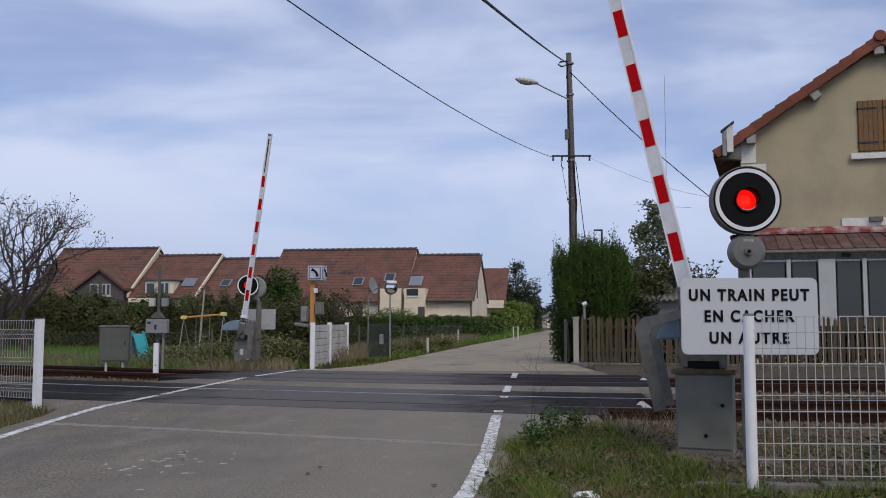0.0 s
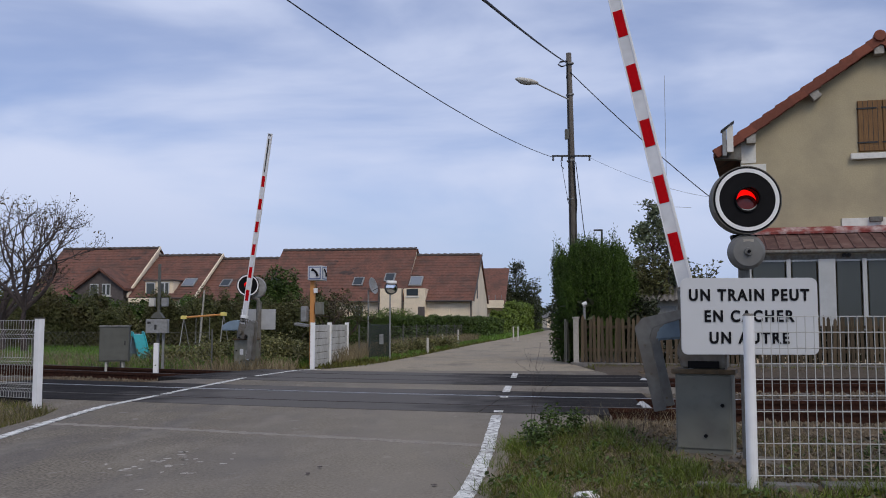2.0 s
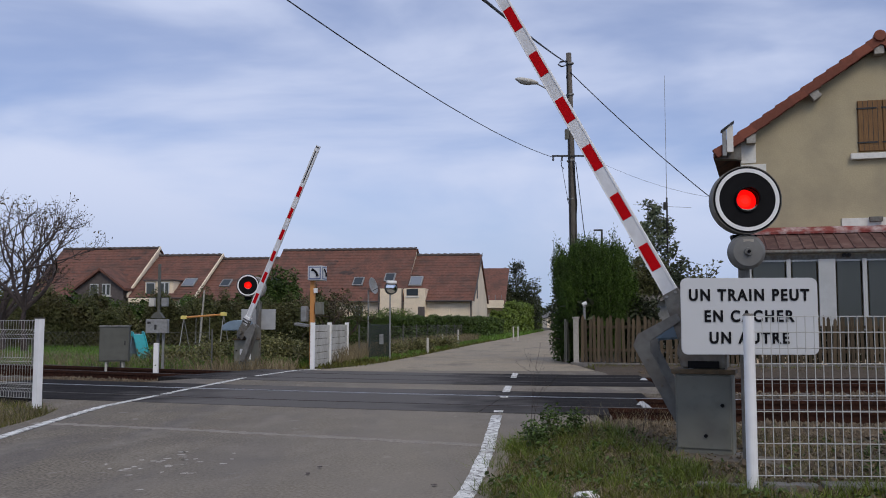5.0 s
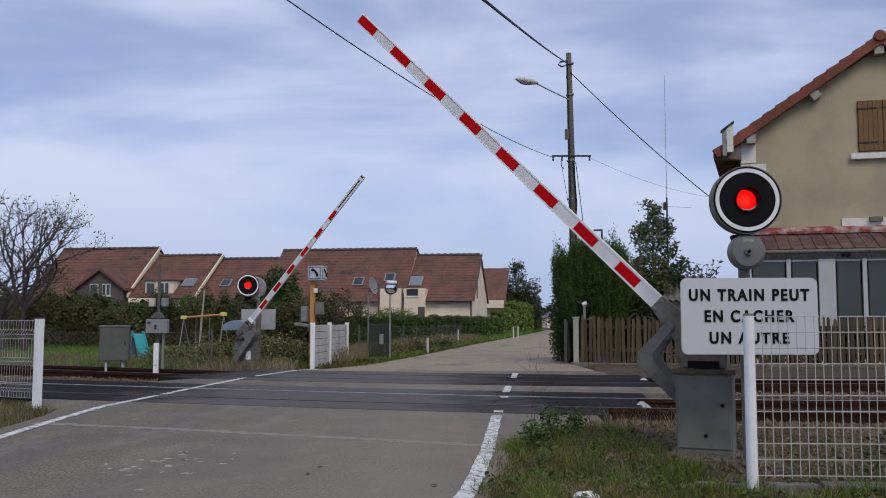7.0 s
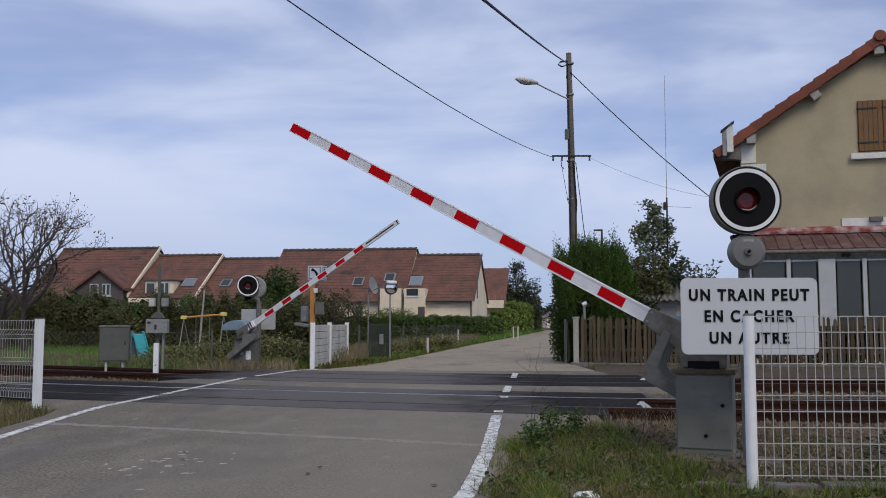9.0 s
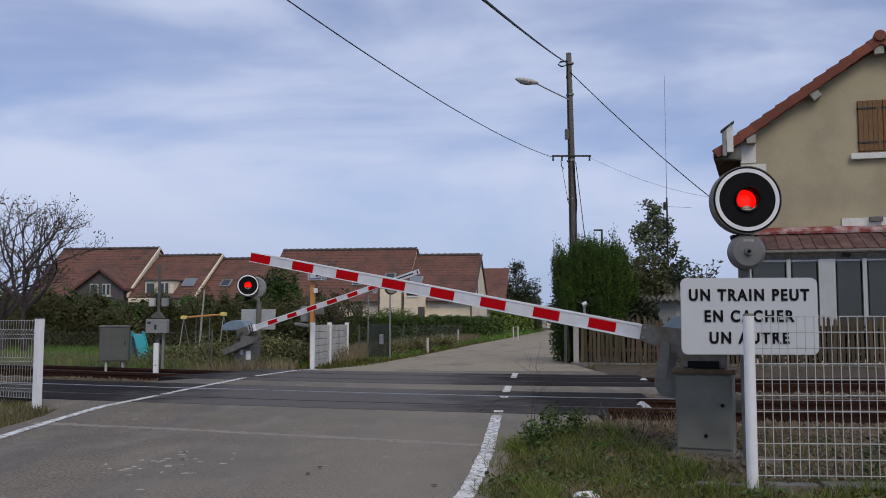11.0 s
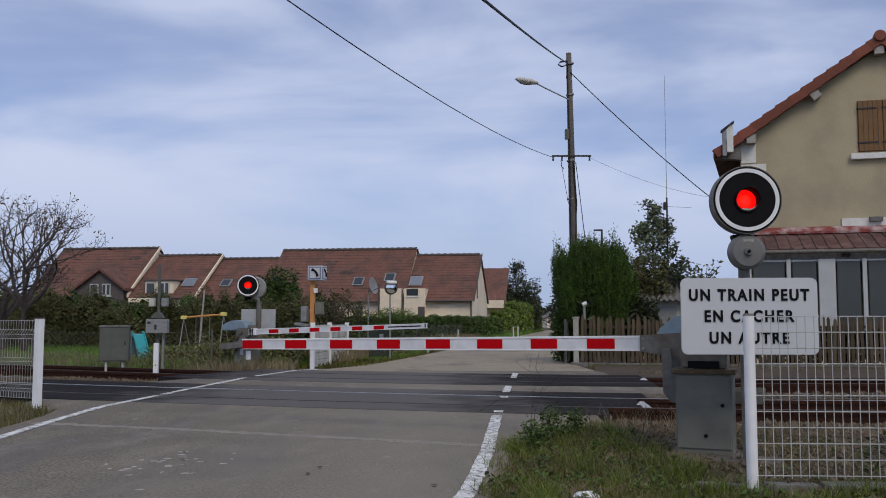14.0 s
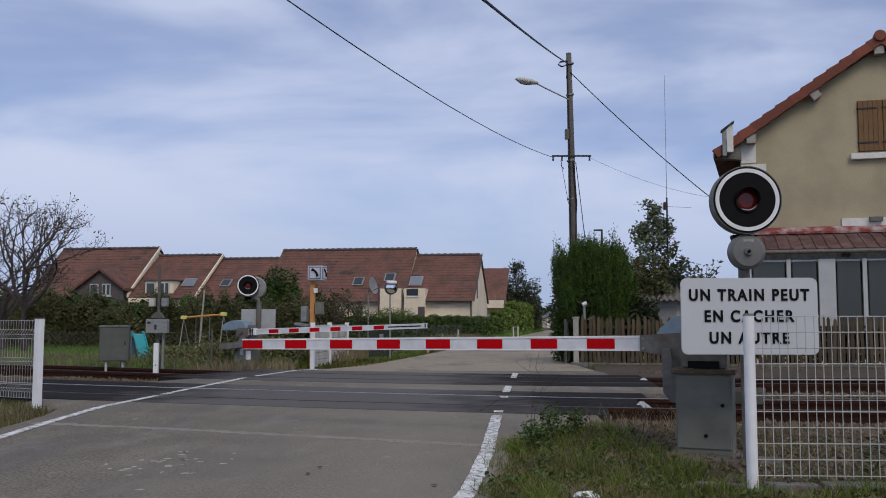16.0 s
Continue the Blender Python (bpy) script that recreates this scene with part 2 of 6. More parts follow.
M["lean_roof"] = mat("veranda_roof", (0.088, 0.042, 0.036), 0.75, 0.2, 8, 0.2, stain=(0.26, 0.17, 0.14), amount=0.5, stain_scale=2.2, per="object")
M["flash_red"] = mat("flashing_red", (0.20, 0.040, 0.033), 0.7, 0.25, 8, 0.1, stain=(0.55, 0.50, 0.48), amount=0.8, stain_scale=3.2)
M["shutter_wood"] = mat("shutter_wood", (0.19, 0.10, 0.038), 0.75, 0.25, 7, 0.3, stain=(0.14, 0.075, 0.03), amount=0.6, stain_scale=2, stretch=(6, 6, 0.5))
M["iron"] = mat("iron", (0.03, 0.03, 0.03), 0.6, 0.2, 10, 0.1)
M["pane"] = glassy("window_pane", (0.06, 0.066, 0.06), 0.10)
M["pane"].node_tree.nodes["Principled BSDF"].inputs["Specular IOR Level"].default_value = 0.42
M["pane_roof"] = glassy("roof_pane", (0.035, 0.045, 0.055), 0.45)
M["pane_roof"].node_tree.nodes["Principled BSDF"].inputs["Specular IOR Level"].default_value = 0.2
M["pane_light"] = glassy("skylight_pane", (0.16, 0.18, 0.21), 0.08)
M["mirror"] = glassy("mirror", (0.75, 0.78, 0.8), 0.03, 1.0)
M["dormer"] = mat("dormer_slate", (0.10, 0.085, 0.08), 0.9, 0.2, 8, 0.2)
M["gate_green"] = mat("gate_green", (0.030, 0.040, 0.032), 0.6, 0.15, 8, 0.05)
M["orange"] = mat("orange_paint", (0.56, 0.25, 0.07), 0.6, 0.12, 6, 0.05, stain=(0.42, 0.20, 0.08), amount=0.5, stain_scale=3)
M["blue"] = mat("pictogram_blue", (0.10, 0.13, 0.25), 0.45, 0.1, 8, 0.02)
M["yellow"] = mat("yellow_plastic", (0.75, 0.62, 0.18), 0.5, 0.08, 8, 0.02)
M["turquoise"] = mat("turquoise_plastic", (0.03, 0.33, 0.36), 0.4, 0.12, 4, 0.03)
M["corrugated"] = mat("fibre_cement", (0.16, 0.15, 0.14), 0.95, 0.3, 9, 0.3, stain=(0.07, 0.07, 0.06), amount=0.7, stain_scale=2)
M["cable"] = mat("cable_black", (0.015, 0.015, 0.018), 0.6, 0.1, 5, 0)
M["bark"] = mat("bark", (0.075, 0.058, 0.048), 0.95, 0.35, 10, 0.5)
M["leaf_thuja"] = leafmat("thuja_leaf", (0.048, 0.088, 0.011), 0.45, tint=(0.018, 0.032, 0.010))
M["leaf_hedge"] = leafmat("hedge_leaf", (0.060, 0.096, 0.022), 0.5)
M["leaf_bright"] = leafmat("bright_hedge_leaf", (0.115, 0.165, 0.03), 0.45)
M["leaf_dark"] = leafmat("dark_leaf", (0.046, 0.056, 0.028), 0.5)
M["leaf_olive"] = leafmat("olive_leaf", (0.085, 0.092, 0.034), 0.4, tint=(0.085, 0.055, 0.030))
M["leaf_bramble"] = leafmat("bramble_leaf", (0.155, 0.155, 0.06), 0.55, tint=(0.15, 0.105, 0.06))
M["leaf_grey"] = leafmat("grey_leaf", (0.125, 0.15, 0.085), 0.5)
M["leaf_brown"] = leafmat("brown_leaf", (0.10, 0.075, 0.04), 0.5)
M["grass"] = leafmat("grass_blade", (0.082, 0.088, 0.014), 0.5, tint=(0.11, 0.08, 0.03))
M["grass_fresh"] = leafmat("fresh_grass_blade", (0.098, 0.132, 0.016), 0.4, tint=(0.085, 0.095, 0.018))
M["lawn"] = leafmat("lawn_blade", (0.10, 0.19, 0.026), 0.35, tint=(0.09, 0.12, 0.03))
M["dry"] = leafmat("dry_stalk", (0.21, 0.17, 0.10), 0.4)
M["twig"] = mat("twig", (0.070, 0.055, 0.052), 0.95, 0.3, 10, 0.2)


# ---- mesh tools ----
def part(name, bm, material, parent=None, label="", smooth=False):
    me = bpy.data.meshes.new(name)
    if isinstance(bm, tuple):
        me.from_pydata(*bm)
    else:
        bmesh.ops.recalc_face_normals(bm, faces=bm.faces)
        bm.to_mesh(me)
        bm.free()
    if smooth:
        for pl in me.polygons:
            pl.use_smooth = True
    me.materials.append(material)
    ob = new(name, me)
    if parent is not None:
        ob.parent = parent
    if label:
        ob["label"] = label
    return ob


def thing(name, m, label, category, group="", kind=""):
    ob = new(name)
    ob.empty_display_size = 0.1
    ob.matrix_basis = m
    return tagged(ob, label, category, group, kind)


def box(x0, x1, y0, y1, z0, z1, bevel=0.0, bm=None, m=None):
    one = bmesh.new()
    bmesh.ops.create_cube(one, size=1)
    bmesh.ops.scale(one, vec=(x1 - x0, y1 - y0, z1 - z0), verts=one.verts)
    bmesh.ops.translate(one, vec=((x0 + x1) / 2, (y0 + y1) / 2, (z0 + z1) / 2), verts=one.verts)
    if bevel:
        bmesh.ops.bevel(one, geom=one.edges[:], offset=bevel, segments=2, affect="EDGES", profile=0.6)
    return joined(bm, one, m)


def joined(bm, one, m=None):
    if m is not None:
        bmesh.ops.transform(one, matrix=m, verts=one.verts)
    if bm is None:
        return one
    me = bpy.data.meshes.new("scratch")
    one.to_mesh(me)
    one.free()
    bm.from_mesh(me)
    bpy.data.meshes.remove(me)
    return bm


def cyl(a, b, r0, r1=None, n=12, bm=None, bevel=0.0):
    a, b = Vector(a), Vector(b)
    d = b - a
    one = bmesh.new()
    bmesh.ops.create_cone(one, cap_ends=True, segments=n, radius1=r0, radius2=r0 if r1 is None else r1, depth=d.length)
    if bevel:
        rims = [e for e in one.edges if abs(e.verts[0].co.z - e.verts[1].co.z) < 1e-6]
        bmesh.ops.bevel(one, geom=rims, offset=bevel, segments=2, affect="EDGES")
    m = Matrix.Translation((a + b) / 2) @ d.to_track_quat("Z", "Y").to_matrix().to_4x4()
    return joined(bm, one, m)


def ring(r0, r1, depth, n=40, m=None, bm=None):
    """A flat ring about the y axis, its front at y = 0."""
    vs, fs = [], []
    for i in range(n):
        a = 2 * math.pi * i / n
        c, s = math.cos(a), math.sin(a)
        vs += [(r0 * c, 0, r0 * s), (r1 * c, 0, r1 * s), (r1 * c, depth, r1 * s), (r0 * c, depth, r0 * s)]
        j = (i + 1) % n
        for k in range(4):
            fs.append((4 * i + k, 4 * i + (k + 1) % 4, 4 * j + (k + 1) % 4, 4 * j + k))
    one = bmesh.new()
    bv = [one.verts.new(v) for v in vs]
    for fc in fs:
        one.faces.new([bv[k] for k in fc])
    return joined(bm, one, m)


def lathe(profile, n=32, m=None, bm=None):
    """A solid turned about the y axis from (radius, y) pairs."""
    one = bmesh.new()
    rows = []
    for r, y in profile:
        if r < 1e-6:
            rows.append([one.verts.new((0, y, 0))] * n)
        else:
            rows.append([one.verts.new((r * math.cos(2 * math.pi * i / n), y, r * math.sin(2 * math.pi * i / n))) for i in range(n)])
    for a, b in zip(rows, rows[1:]):
        for i in range(n):
            j = (i + 1) % n
            vs = []
            for v in (a[i], a[j], b[j], b[i]):
                if v not in vs:
                    vs.append(v)
            if len(vs) > 2:
                one.faces.new(vs)
    return joined(bm, one, m)


def prism(outline, y0, y1, bevel=0.0, bm=None, m=None):
    """An (x, z) outline drawn out from y0 to y1."""
    one = bmesh.new()
    a = [one.verts.new((x, y0, z)) for x, z in outline]
    b = [one.verts.new((x, y1, z)) for x, z in outline]
    one.faces.new(a)
    one.faces.new(b[::-1])
    n = len(a)
    for i in range(n):
        one.faces.new((a[i], b[i], b[(i + 1) % n], a[(i + 1) % n]))
    if bevel:
        bmesh.ops.recalc_face_normals(one, faces=one.faces)
        bmesh.ops.bevel(one, geom=one.edges[:], offset=bevel, segments=2, affect="EDGES")
    return joined(bm, one, m)


def tube(points, r, n=6, bm=None):
    one = bmesh.new() if bm is None else bm
    pts = [Vector(p) for p in points]
    rings = []
    for i, p in enumerate(pts):
        d = (pts[min(i + 1, len(pts) - 1)] - pts[max(i - 1, 0)]).normalized()
        q = d.to_track_quat("Z", "Y")
        rr = r[i] if isinstance(r, (list, tuple)) else r
        rings.append([one.verts.new(p + q @ Vector((rr * math.cos(2 * math.pi * k / n), rr * math.sin(2 * math.pi * k / n), 0))) for k in range(n)])
    for a, b in zip(rings, rings[1:]):
        for k in range(n):
            one.faces.new((a[k], a[(k + 1) % n], b[(k + 1) % n], b[k]))
    one.faces.new(rings[0][::-1])
    one.faces.new(rings[-1])
    return one


def words(text, width, height, parent, m, material, name="letter"):
    """Raised lettering of a given size, centred, facing -y."""
    cu = bpy.data.curves.new("text", "FONT")
    cu.body, cu.align_x, cu.align_y, cu.extrude, cu.offset = text, "CENTER", "CENTER", 0.004, 0.034
    cu.space_character, cu.space_word = 1.26, 0.95
    ob = new("text", cu)
    me = bpy.data.meshes.new_from_object(ob.evaluated_get(bpy.context.evaluated_depsgraph_get()))
    bpy.data.objects.remove(ob)
    co = [v.co.copy() for v in me.vertices]
    x0, x1 = min(c.x for c in co), max(c.x for c in co)
    y0, y1 = min(c.y for c in co), max(c.y for c in co)
    for v in me.vertices:
        c = v.co
        v.co = ((c.x - (x0 + x1) / 2) / (x1 - x0) * width, -c.z * 0.6, (c.y - (y0 + y1) / 2) / (y1 - y0) * height)
    # every letter becomes a mesh of its own
    src = bmesh.new()
    src.from_mesh(me)
    bpy.data.meshes.remove(me)
    seen, groups = set(), []
    for v in src.verts:
        if v.index in seen:
            continue
        stack, isle = [v], []
        seen.add(v.index)
        while stack:
            a = stack.pop()
            isle.append(a)
            for e in a.link_edges:
                b = e.other_vert(a)
                if b.index not in seen:
                    seen.add(b.index)
                    stack.append(b)
        lo, hi = min(a.co.x for a in isle), max(a.co.x for a in isle)
        for g in groups:
            if lo < g[1] and hi > g[0]:
                g[0], g[1] = min(lo, g[0]), max(hi, g[1])
                g[2].update(a.index for a in isle)
                break
        else:
            groups.append([lo, hi, {a.index for a in isle}])
    src.verts.ensure_lookup_table()
    for lo, hi, keep in groups:
        ids = sorted(keep)
        back = {k: i for i, k in enumerate(ids)}
        fs = [[back[v.index] for v in fc.verts] for fc in src.faces if fc.verts[0].index in keep]
        o = part(name, ([src.verts[k].co[:] for k in ids], [], fs), material, parent)
        o.matrix_basis = m
    src.free()


def leaf_cloud(points, size, rng, flat=0.6, droop=0.0, aspect=0.5):
    """Small folded leaves (two triangles each) at the points."""
    p = np.asarray(points, float)
    n = len(p)
    d = rng.normal(size=(n, 3))
    d[:, 2] = d[:, 2] * flat - droop
    d /= np.linalg.norm(d, axis=1)[:, None] + 1e-9
    up = rng.normal(size=(n, 3))
    s = np.cross(d, up)
    s /= np.linalg.norm(s, axis=1)[:, None] + 1e-9
    sz = (size * rng.uniform(0.6, 1.4, n))[:, None]
    nrm = np.cross(d, s)
    a = p - d * sz * 0.5
    b = p + d * sz * 0.5
    c = p + s * sz * aspect * 0.5 + nrm * sz * 0.12
    e = p - s * sz * aspect * 0.5 + nrm * sz * 0.12
    vs = np.stack([a, c, b, e], 1).reshape(-1, 3)
    i = np.arange(n)[:, None] * 4
    fs = np.concatenate([i + [0, 1, 2], i + [0, 2, 3]], 0)
    return vs.tolist(), [], fs.tolist()


def clumps(rng, centres, per, spread):
    c = np.repeat(np.asarray(centres, float), per, 0)
    return c + rng.normal(size=c.shape) * spread


def blades(points, rng, height, width, lean=0.35):
    p = np.asarray(points, float)
    n = len(p)
    a = rng.uniform(0, 2 * math.pi, n)
    h = height * rng.uniform(0.4, 1.25, n)
    s = np.stack([np.cos(a), np.sin(a), np.zeros(n)], 1) * width * 0.5
    t = np.stack([rng.normal(size=n) * lean * h, rng.normal(size=n) * lean * h, h], 1)
    mid = p + t * [0.35, 0.35, 0.55]
    vs = np.stack([p - s, p + s, mid + s * 0.7, mid - s * 0.7, p + t], 1).reshape(-1, 3)
    i = np.arange(n)[:, None] * 5
    fs = [list(r) for r in np.concatenate([i + [0, 1, 2], i + [0, 2, 3], i + [3, 2, 4]], 0).tolist()]
    return vs.tolist(), [], fs


# ---- ground, road, tracks ----
def track_y(x):
    """The far rail of the nearer track; straight beyond the crossing."""
    xc = min(max(x, -8.0), 6.0)
    y = 13.70 - 0.235 * xc + 0.018 * xc * xc
    return y + (x - xc) * (-0.235 + 0.036 * xc)


def track_at(x, off):
    """A point off metres beyond that rail, square to it."""
    e = 0.01
    g = (track_y(x + e) - track_y(x - e)) / (2 * e)
    k = math.hypot(1, g)
    # the nearer track lies a little closer to the far one across the lane
    near = max(0.0, min(1.0, (2.4 - off) / 1.4))
    return x - off * g / k, track_y(x) + off / k + near * 0.40 * math.exp(-((x + 3.2) / 5.2) ** 2)


def strip_bm(x0, x1, o0, o1, z0, z1, step=0.8, bm=None):
    one = bmesh.new() if bm is None else bm
    n = max(2, int((x1 - x0) / step))
    rows = []
    for i in range(n + 1):
        x = x0 + (x1 - x0) * i / n
        a, b = track_at(x, o0), track_at(x, o1)
        rows.append([one.verts.new((*a, z0)), one.verts.new((*a, z1)), one.verts.new((*b, z1)), one.verts.new((*b, z0))])
    for r, s in zip(rows, rows[1:]):
        for k in range(4):
            one.faces.new((r[k], s[k], s[(k + 1) % 4], r[(k + 1) % 4]))
    one.faces.new(rows[0])
    one.faces.new(rows[-1][::-1])
    return one


LEFT = [(-4.3, -6), (-4.35, 8.8), (-4.42, 10.6), (-4.62, 11.9), (-5.6, 13.3), (-5.9, 13.8), (-5.6, 14.4), (-4.5, 15.3), (-4.2, 16.0), (-3.85, 18.6), (-3.0, 21.2), (-1.80, 23.4), (-0.75, 29.4), (1.4, 43.7), (5.9, 71.7), (14.6, 128), (30.6, 220)]
RIGHT = [(-0.9, -6), (0.27, 6.1), (0.50, 7.8), (0.70, 8.8), (1.25, 9.7), (1.72, 10.5), (1.93, 11.2), (2.16, 12.6), (2.9, 14.2), (3.2, 17.0), (3.55, 20.0), (3.45, 22.5), (3.42, 26.0), (4.8, 40.0), (8.3, 68), (16.5, 128), (33, 220)]


def edge_x(line, y):
    for (xa, ya), (xb, yb) in zip(line, line[1:]):
        if ya <= y <= yb:
            return xa + (xb - xa) * (y - ya) / (yb - ya)
    return line[-1][0]


def ground_z(x, y):
    z = -0.035
    off = y - track_y(x)
    inside = min(1, max(0, (off + 2.95) / 0.4)) * min(1, max(0, (7.6 - off) / 0.8))
    z -= 0.17 * inside
    if abs(x) < 45 and y < 80:
        z += 0.05 * noise.noise((x * 0.5, y * 0.5, 0)) * (1 if not -5 < x < 4 else 0.4)
    if y < 60 and edge_x(LEFT, max(-6, y)) - 0.3 < x < edge_x(RIGHT, max(-6, y)) + 0.3:
        z = min(z, -0.06)
    return z


def spaced(core0, core1, step, far):
    out = list(np.arange(core0, core1 + 1e-6, step))
    d = step
    while out[-1] < far:
        d *= 1.35
        out.append(out[-1] + d)
    d = step
    low = [core0]
    while low[-1] > -far:
        d *= 1.35
        low.append(low[-1] - d)
    return low[:0:-1] + out


def make_ground():
    xs, ys = spaced(-22, 22, 0.4, 3000), spaced(-4, 40, 0.4, 3000)
    vs = [(x, y, ground_z(x, y)) for y in ys for x in xs]
    w = len(xs)
    fs = [(j * w + i, j * w + i + 1, (j + 1) * w + i + 1, (j + 1) * w + i) for j in range(len(ys) - 1) for i in range(w - 1)]
    tagged(part("ground", (vs, [], fs), M["ground"], smooth=True), "rough grass and bare soil round the crossing", "ground", kind="structure")


def road_slab(name, y0, y1, material, label, top=0.0):
    n = max(2, int((y1 - y0) / 0.9)) if y1 < 60 else int((y1 - y0) / 3)
    bm = bmesh.new()
    rows = []
    for i in range(n + 1):
        y = y0 + (y1 - y0) * i / n
        a, b = edge_x(LEFT, y) - 0.25, edge_x(RIGHT, y)
        a += 0.05 * noise.noise((y * 0.9, 3, 0))
        b += 0.10 * noise.noise((y * 1.1, 7, 0))
        cols = [a + (b - a) * k / 8 for k in range(9)]
        rows.append([bm.verts.new((a - 0.25, y, top - 0.3)), bm.verts.new((a - 0.22, y, top - 0.09))] + [bm.verts.new((x, y, top)) for x in cols] + [bm.verts.new((b + 0.12, y, top - 0.10)), bm.verts.new((b + 0.14, y, top - 0.3))])
    for r, s in zip(rows, rows[1:]):
        for k in range(len(r) - 1):
            bm.faces.new((r[k], r[k + 1], s[k + 1], s[k]))
    return tagged(part(name, bm, material), label, "road", kind="structure")


make_ground()
road_slab("road", -6, 21.0, M["asphalt"], "worn grey asphalt lane leading over the level crossing")
road_slab("road_beyond", 19.6, 215, M["asphalt_far"], "pale dusty lane running on behind the crossing", top=-0.004)

# dark carriageway panels of the crossing, laid in pieces between and beside the rails
deck_a = thing("crossing_deck", Matrix(), "dark rubberised crossing panels between the near rails", "crossing deck", kind="structure")
deck_b = thing("crossing_deck", Matrix(), "dark asphalt crossing panels between the far rails", "crossing deck", kind="structure")
for deck, cuts, lanes in ((deck_a, (-8.2, -6.2, -4.35, -2.6, -0.9, 0.92, 2.35), ((-2.45, -1.56), (-1.44, -0.06), (0.06, 1.0))), (deck_b, (-6.9, -5.6, -4.2, -2.3, -0.5, 1.35, 3.4), ((2.65, 3.54), (3.66, 5.04), (5.16, 6.1)))):
    for o0, o1 in lanes:
        stretch = (0.0 if o0 < -2 else 0.42 if o0 < 0 else 0.6) if deck is deck_a else 0.0
        for a, b in zip(cuts, cuts[1:]):
            if b == cuts[-1]:
                b += stretch
            lift = 0.006 + 0.004 * random.random()
            part("panel", strip_bm(a + 0.006, b - 0.006, o0, o1, -0.16, lift, 0.4), M["panel_dark"], deck)
# lighter asphalt between the two tracks ends in a rounded tongue
tongue = part("asphalt_island", strip_bm(-5.95, 3.7, 1.04, 2.6, -0.2, 0.004, 0.5), M["asphalt"])
tagged(tongue, "grey asphalt strip between the two tracks", "road", kind="structure")


def rail(off, name="rail"):
    """Rail section along the track: foot, web, head, and a polished running band."""
    ob = thing(name, Matrix(), "rusty steel rail with a polished running surface", "rail", group="rails of the two tracks", kind="structure")
    part("rail_foot", strip_bm(-60, 60, off - 0.065, off + 0.065, -0.165, -0.145), M["rail_rust"], ob)
    part("rail_web", strip_bm(-60, 60, off - 0.010, off + 0.010, -0.15, -0.04), M["rail_rust"], ob)
    part("rail_head", strip_bm(-60, 60, off - 0.034, off + 0.034, -0.045, 0.006), M["rail_rust"], ob)
    part("running_band", strip_bm(-60, 60, off - 0.024, off + 0.024, 0.004, 0.012), M["rail_top"] if off == 0.0 else M["rail_dull"], ob, "polished bright steel" if off == 0.0 else "dull worn running surface")


for off in (-1.5, 0.0, 3.6, 5.1):
    rail(off)
for o0, o1 in ((-2.9, 1.3), (2.4, 6.5)):
    bed = strip_bm(-60, 60, o0, o1, -0.6, -0.165, 1.0)
    tagged(part("ballast_bed", bed, M["ballast"]), "dirty brown ballast bed under the track", "ballast", kind="structure")


def sleepers():
    bm = bmesh.new()
    box(-0.13, 0.13, -1.25, 1.25, -0.26, -0.15, 0.01, bm)
    me = bpy.data.meshes.new("sleeper")
    bm.to_mesh(me)
    bm.free()
    me.materials.append(M["steel_dark"])
    for mid, skip in ((-0.75, (-6.3, 2.35)), (4.35, (-6.9, 3.4))):
        bed = thing("sleeper_row", Matrix(), "dark tarred sleepers under the rails", "sleepers", kind="structure")
        x = -16.0
        while x < 14:
            if not skip[0] < x < skip[1]:
                px, py = track_at(x, mid)
                g = math.degrees(math.atan(track_y(x + 0.5) - track_y(x - 0.5)))
                o = new("sleeper", me)
                o.parent = bed
                o.matrix_basis = pose(px, py, 0, 0, 0, g)
            x += 0.62


sleepers()


def gravel_strip():
    bm = bmesh.new()
    rows = []
    for i in range(24):
        x = 2.3 + 10 * i / 23
        row = []
        for k in range(6):
            px, py = track_at(x, 6.3 + (24.05 - 0.264 * (x - 3.6) - track_y(x) - 6.3) * k / 5)
            row.append(bm.verts.new((px, py, max(ground_z(px, py), -0.1) + 0.05)))
        rows.append(row)
    for r, s in zip(rows, rows[1:]):
        for k in range(5):
            bm.faces.new((r[k], s[k], s[k + 1], r[k + 1]))
    tagged(part("gravel", bm, M["ballast"], smooth=True), "grey-brown gravel between the track and the picket fence", "gravel", kind="structure")


gravel_strip()


def stones(name, label, boxes, n, seed):
    """Loose ballast stones: rough octahedra strewn over the bed."""
    rng = np.random.default_rng(seed)
    base = np.array([(1, 0, 0), (-1, 0, 0), (0, 1, 0), (0, -1, 0), (0, 0, 1), (0, 0, -1)], float)
    tri = np.array([(0, 2, 4), (2, 1, 4), (1, 3, 4), (3, 0, 4), (2, 0, 5), (1, 2, 5), (3, 1, 5), (0, 3, 5)])
    vs, fs = [], []
    for x0, x1, o0, o1, share in boxes:
        for _ in range(int(n * share)):
            x, o = rng.uniform(x0, x1), rng.uniform(o0, o1)
            px, py = track_at(x, o)
            r = rng.uniform(0.016, 0.052)
            v = base * r * rng.uniform(0.6, 1.3, (6, 3)) + rng.normal(size=(6, 3)) * r * 0.25
            t = rng.uniform(0, 6.28)
            c, s = math.cos(t), math.sin(t)
            v = v @ np.array([[c, s, 0], [-s, c, 0], [0, 0, 1]])
            z = -0.155 if -2.9 < o < 6.5 else ground_z(px, py) + 0.01
            fs += (tri + len(vs)).tolist()
            vs += (v + [px, py, z]).tolist()
    tagged(part(name, (vs, [], fs), M["stone"]), label, "ballast", kind="stuff")


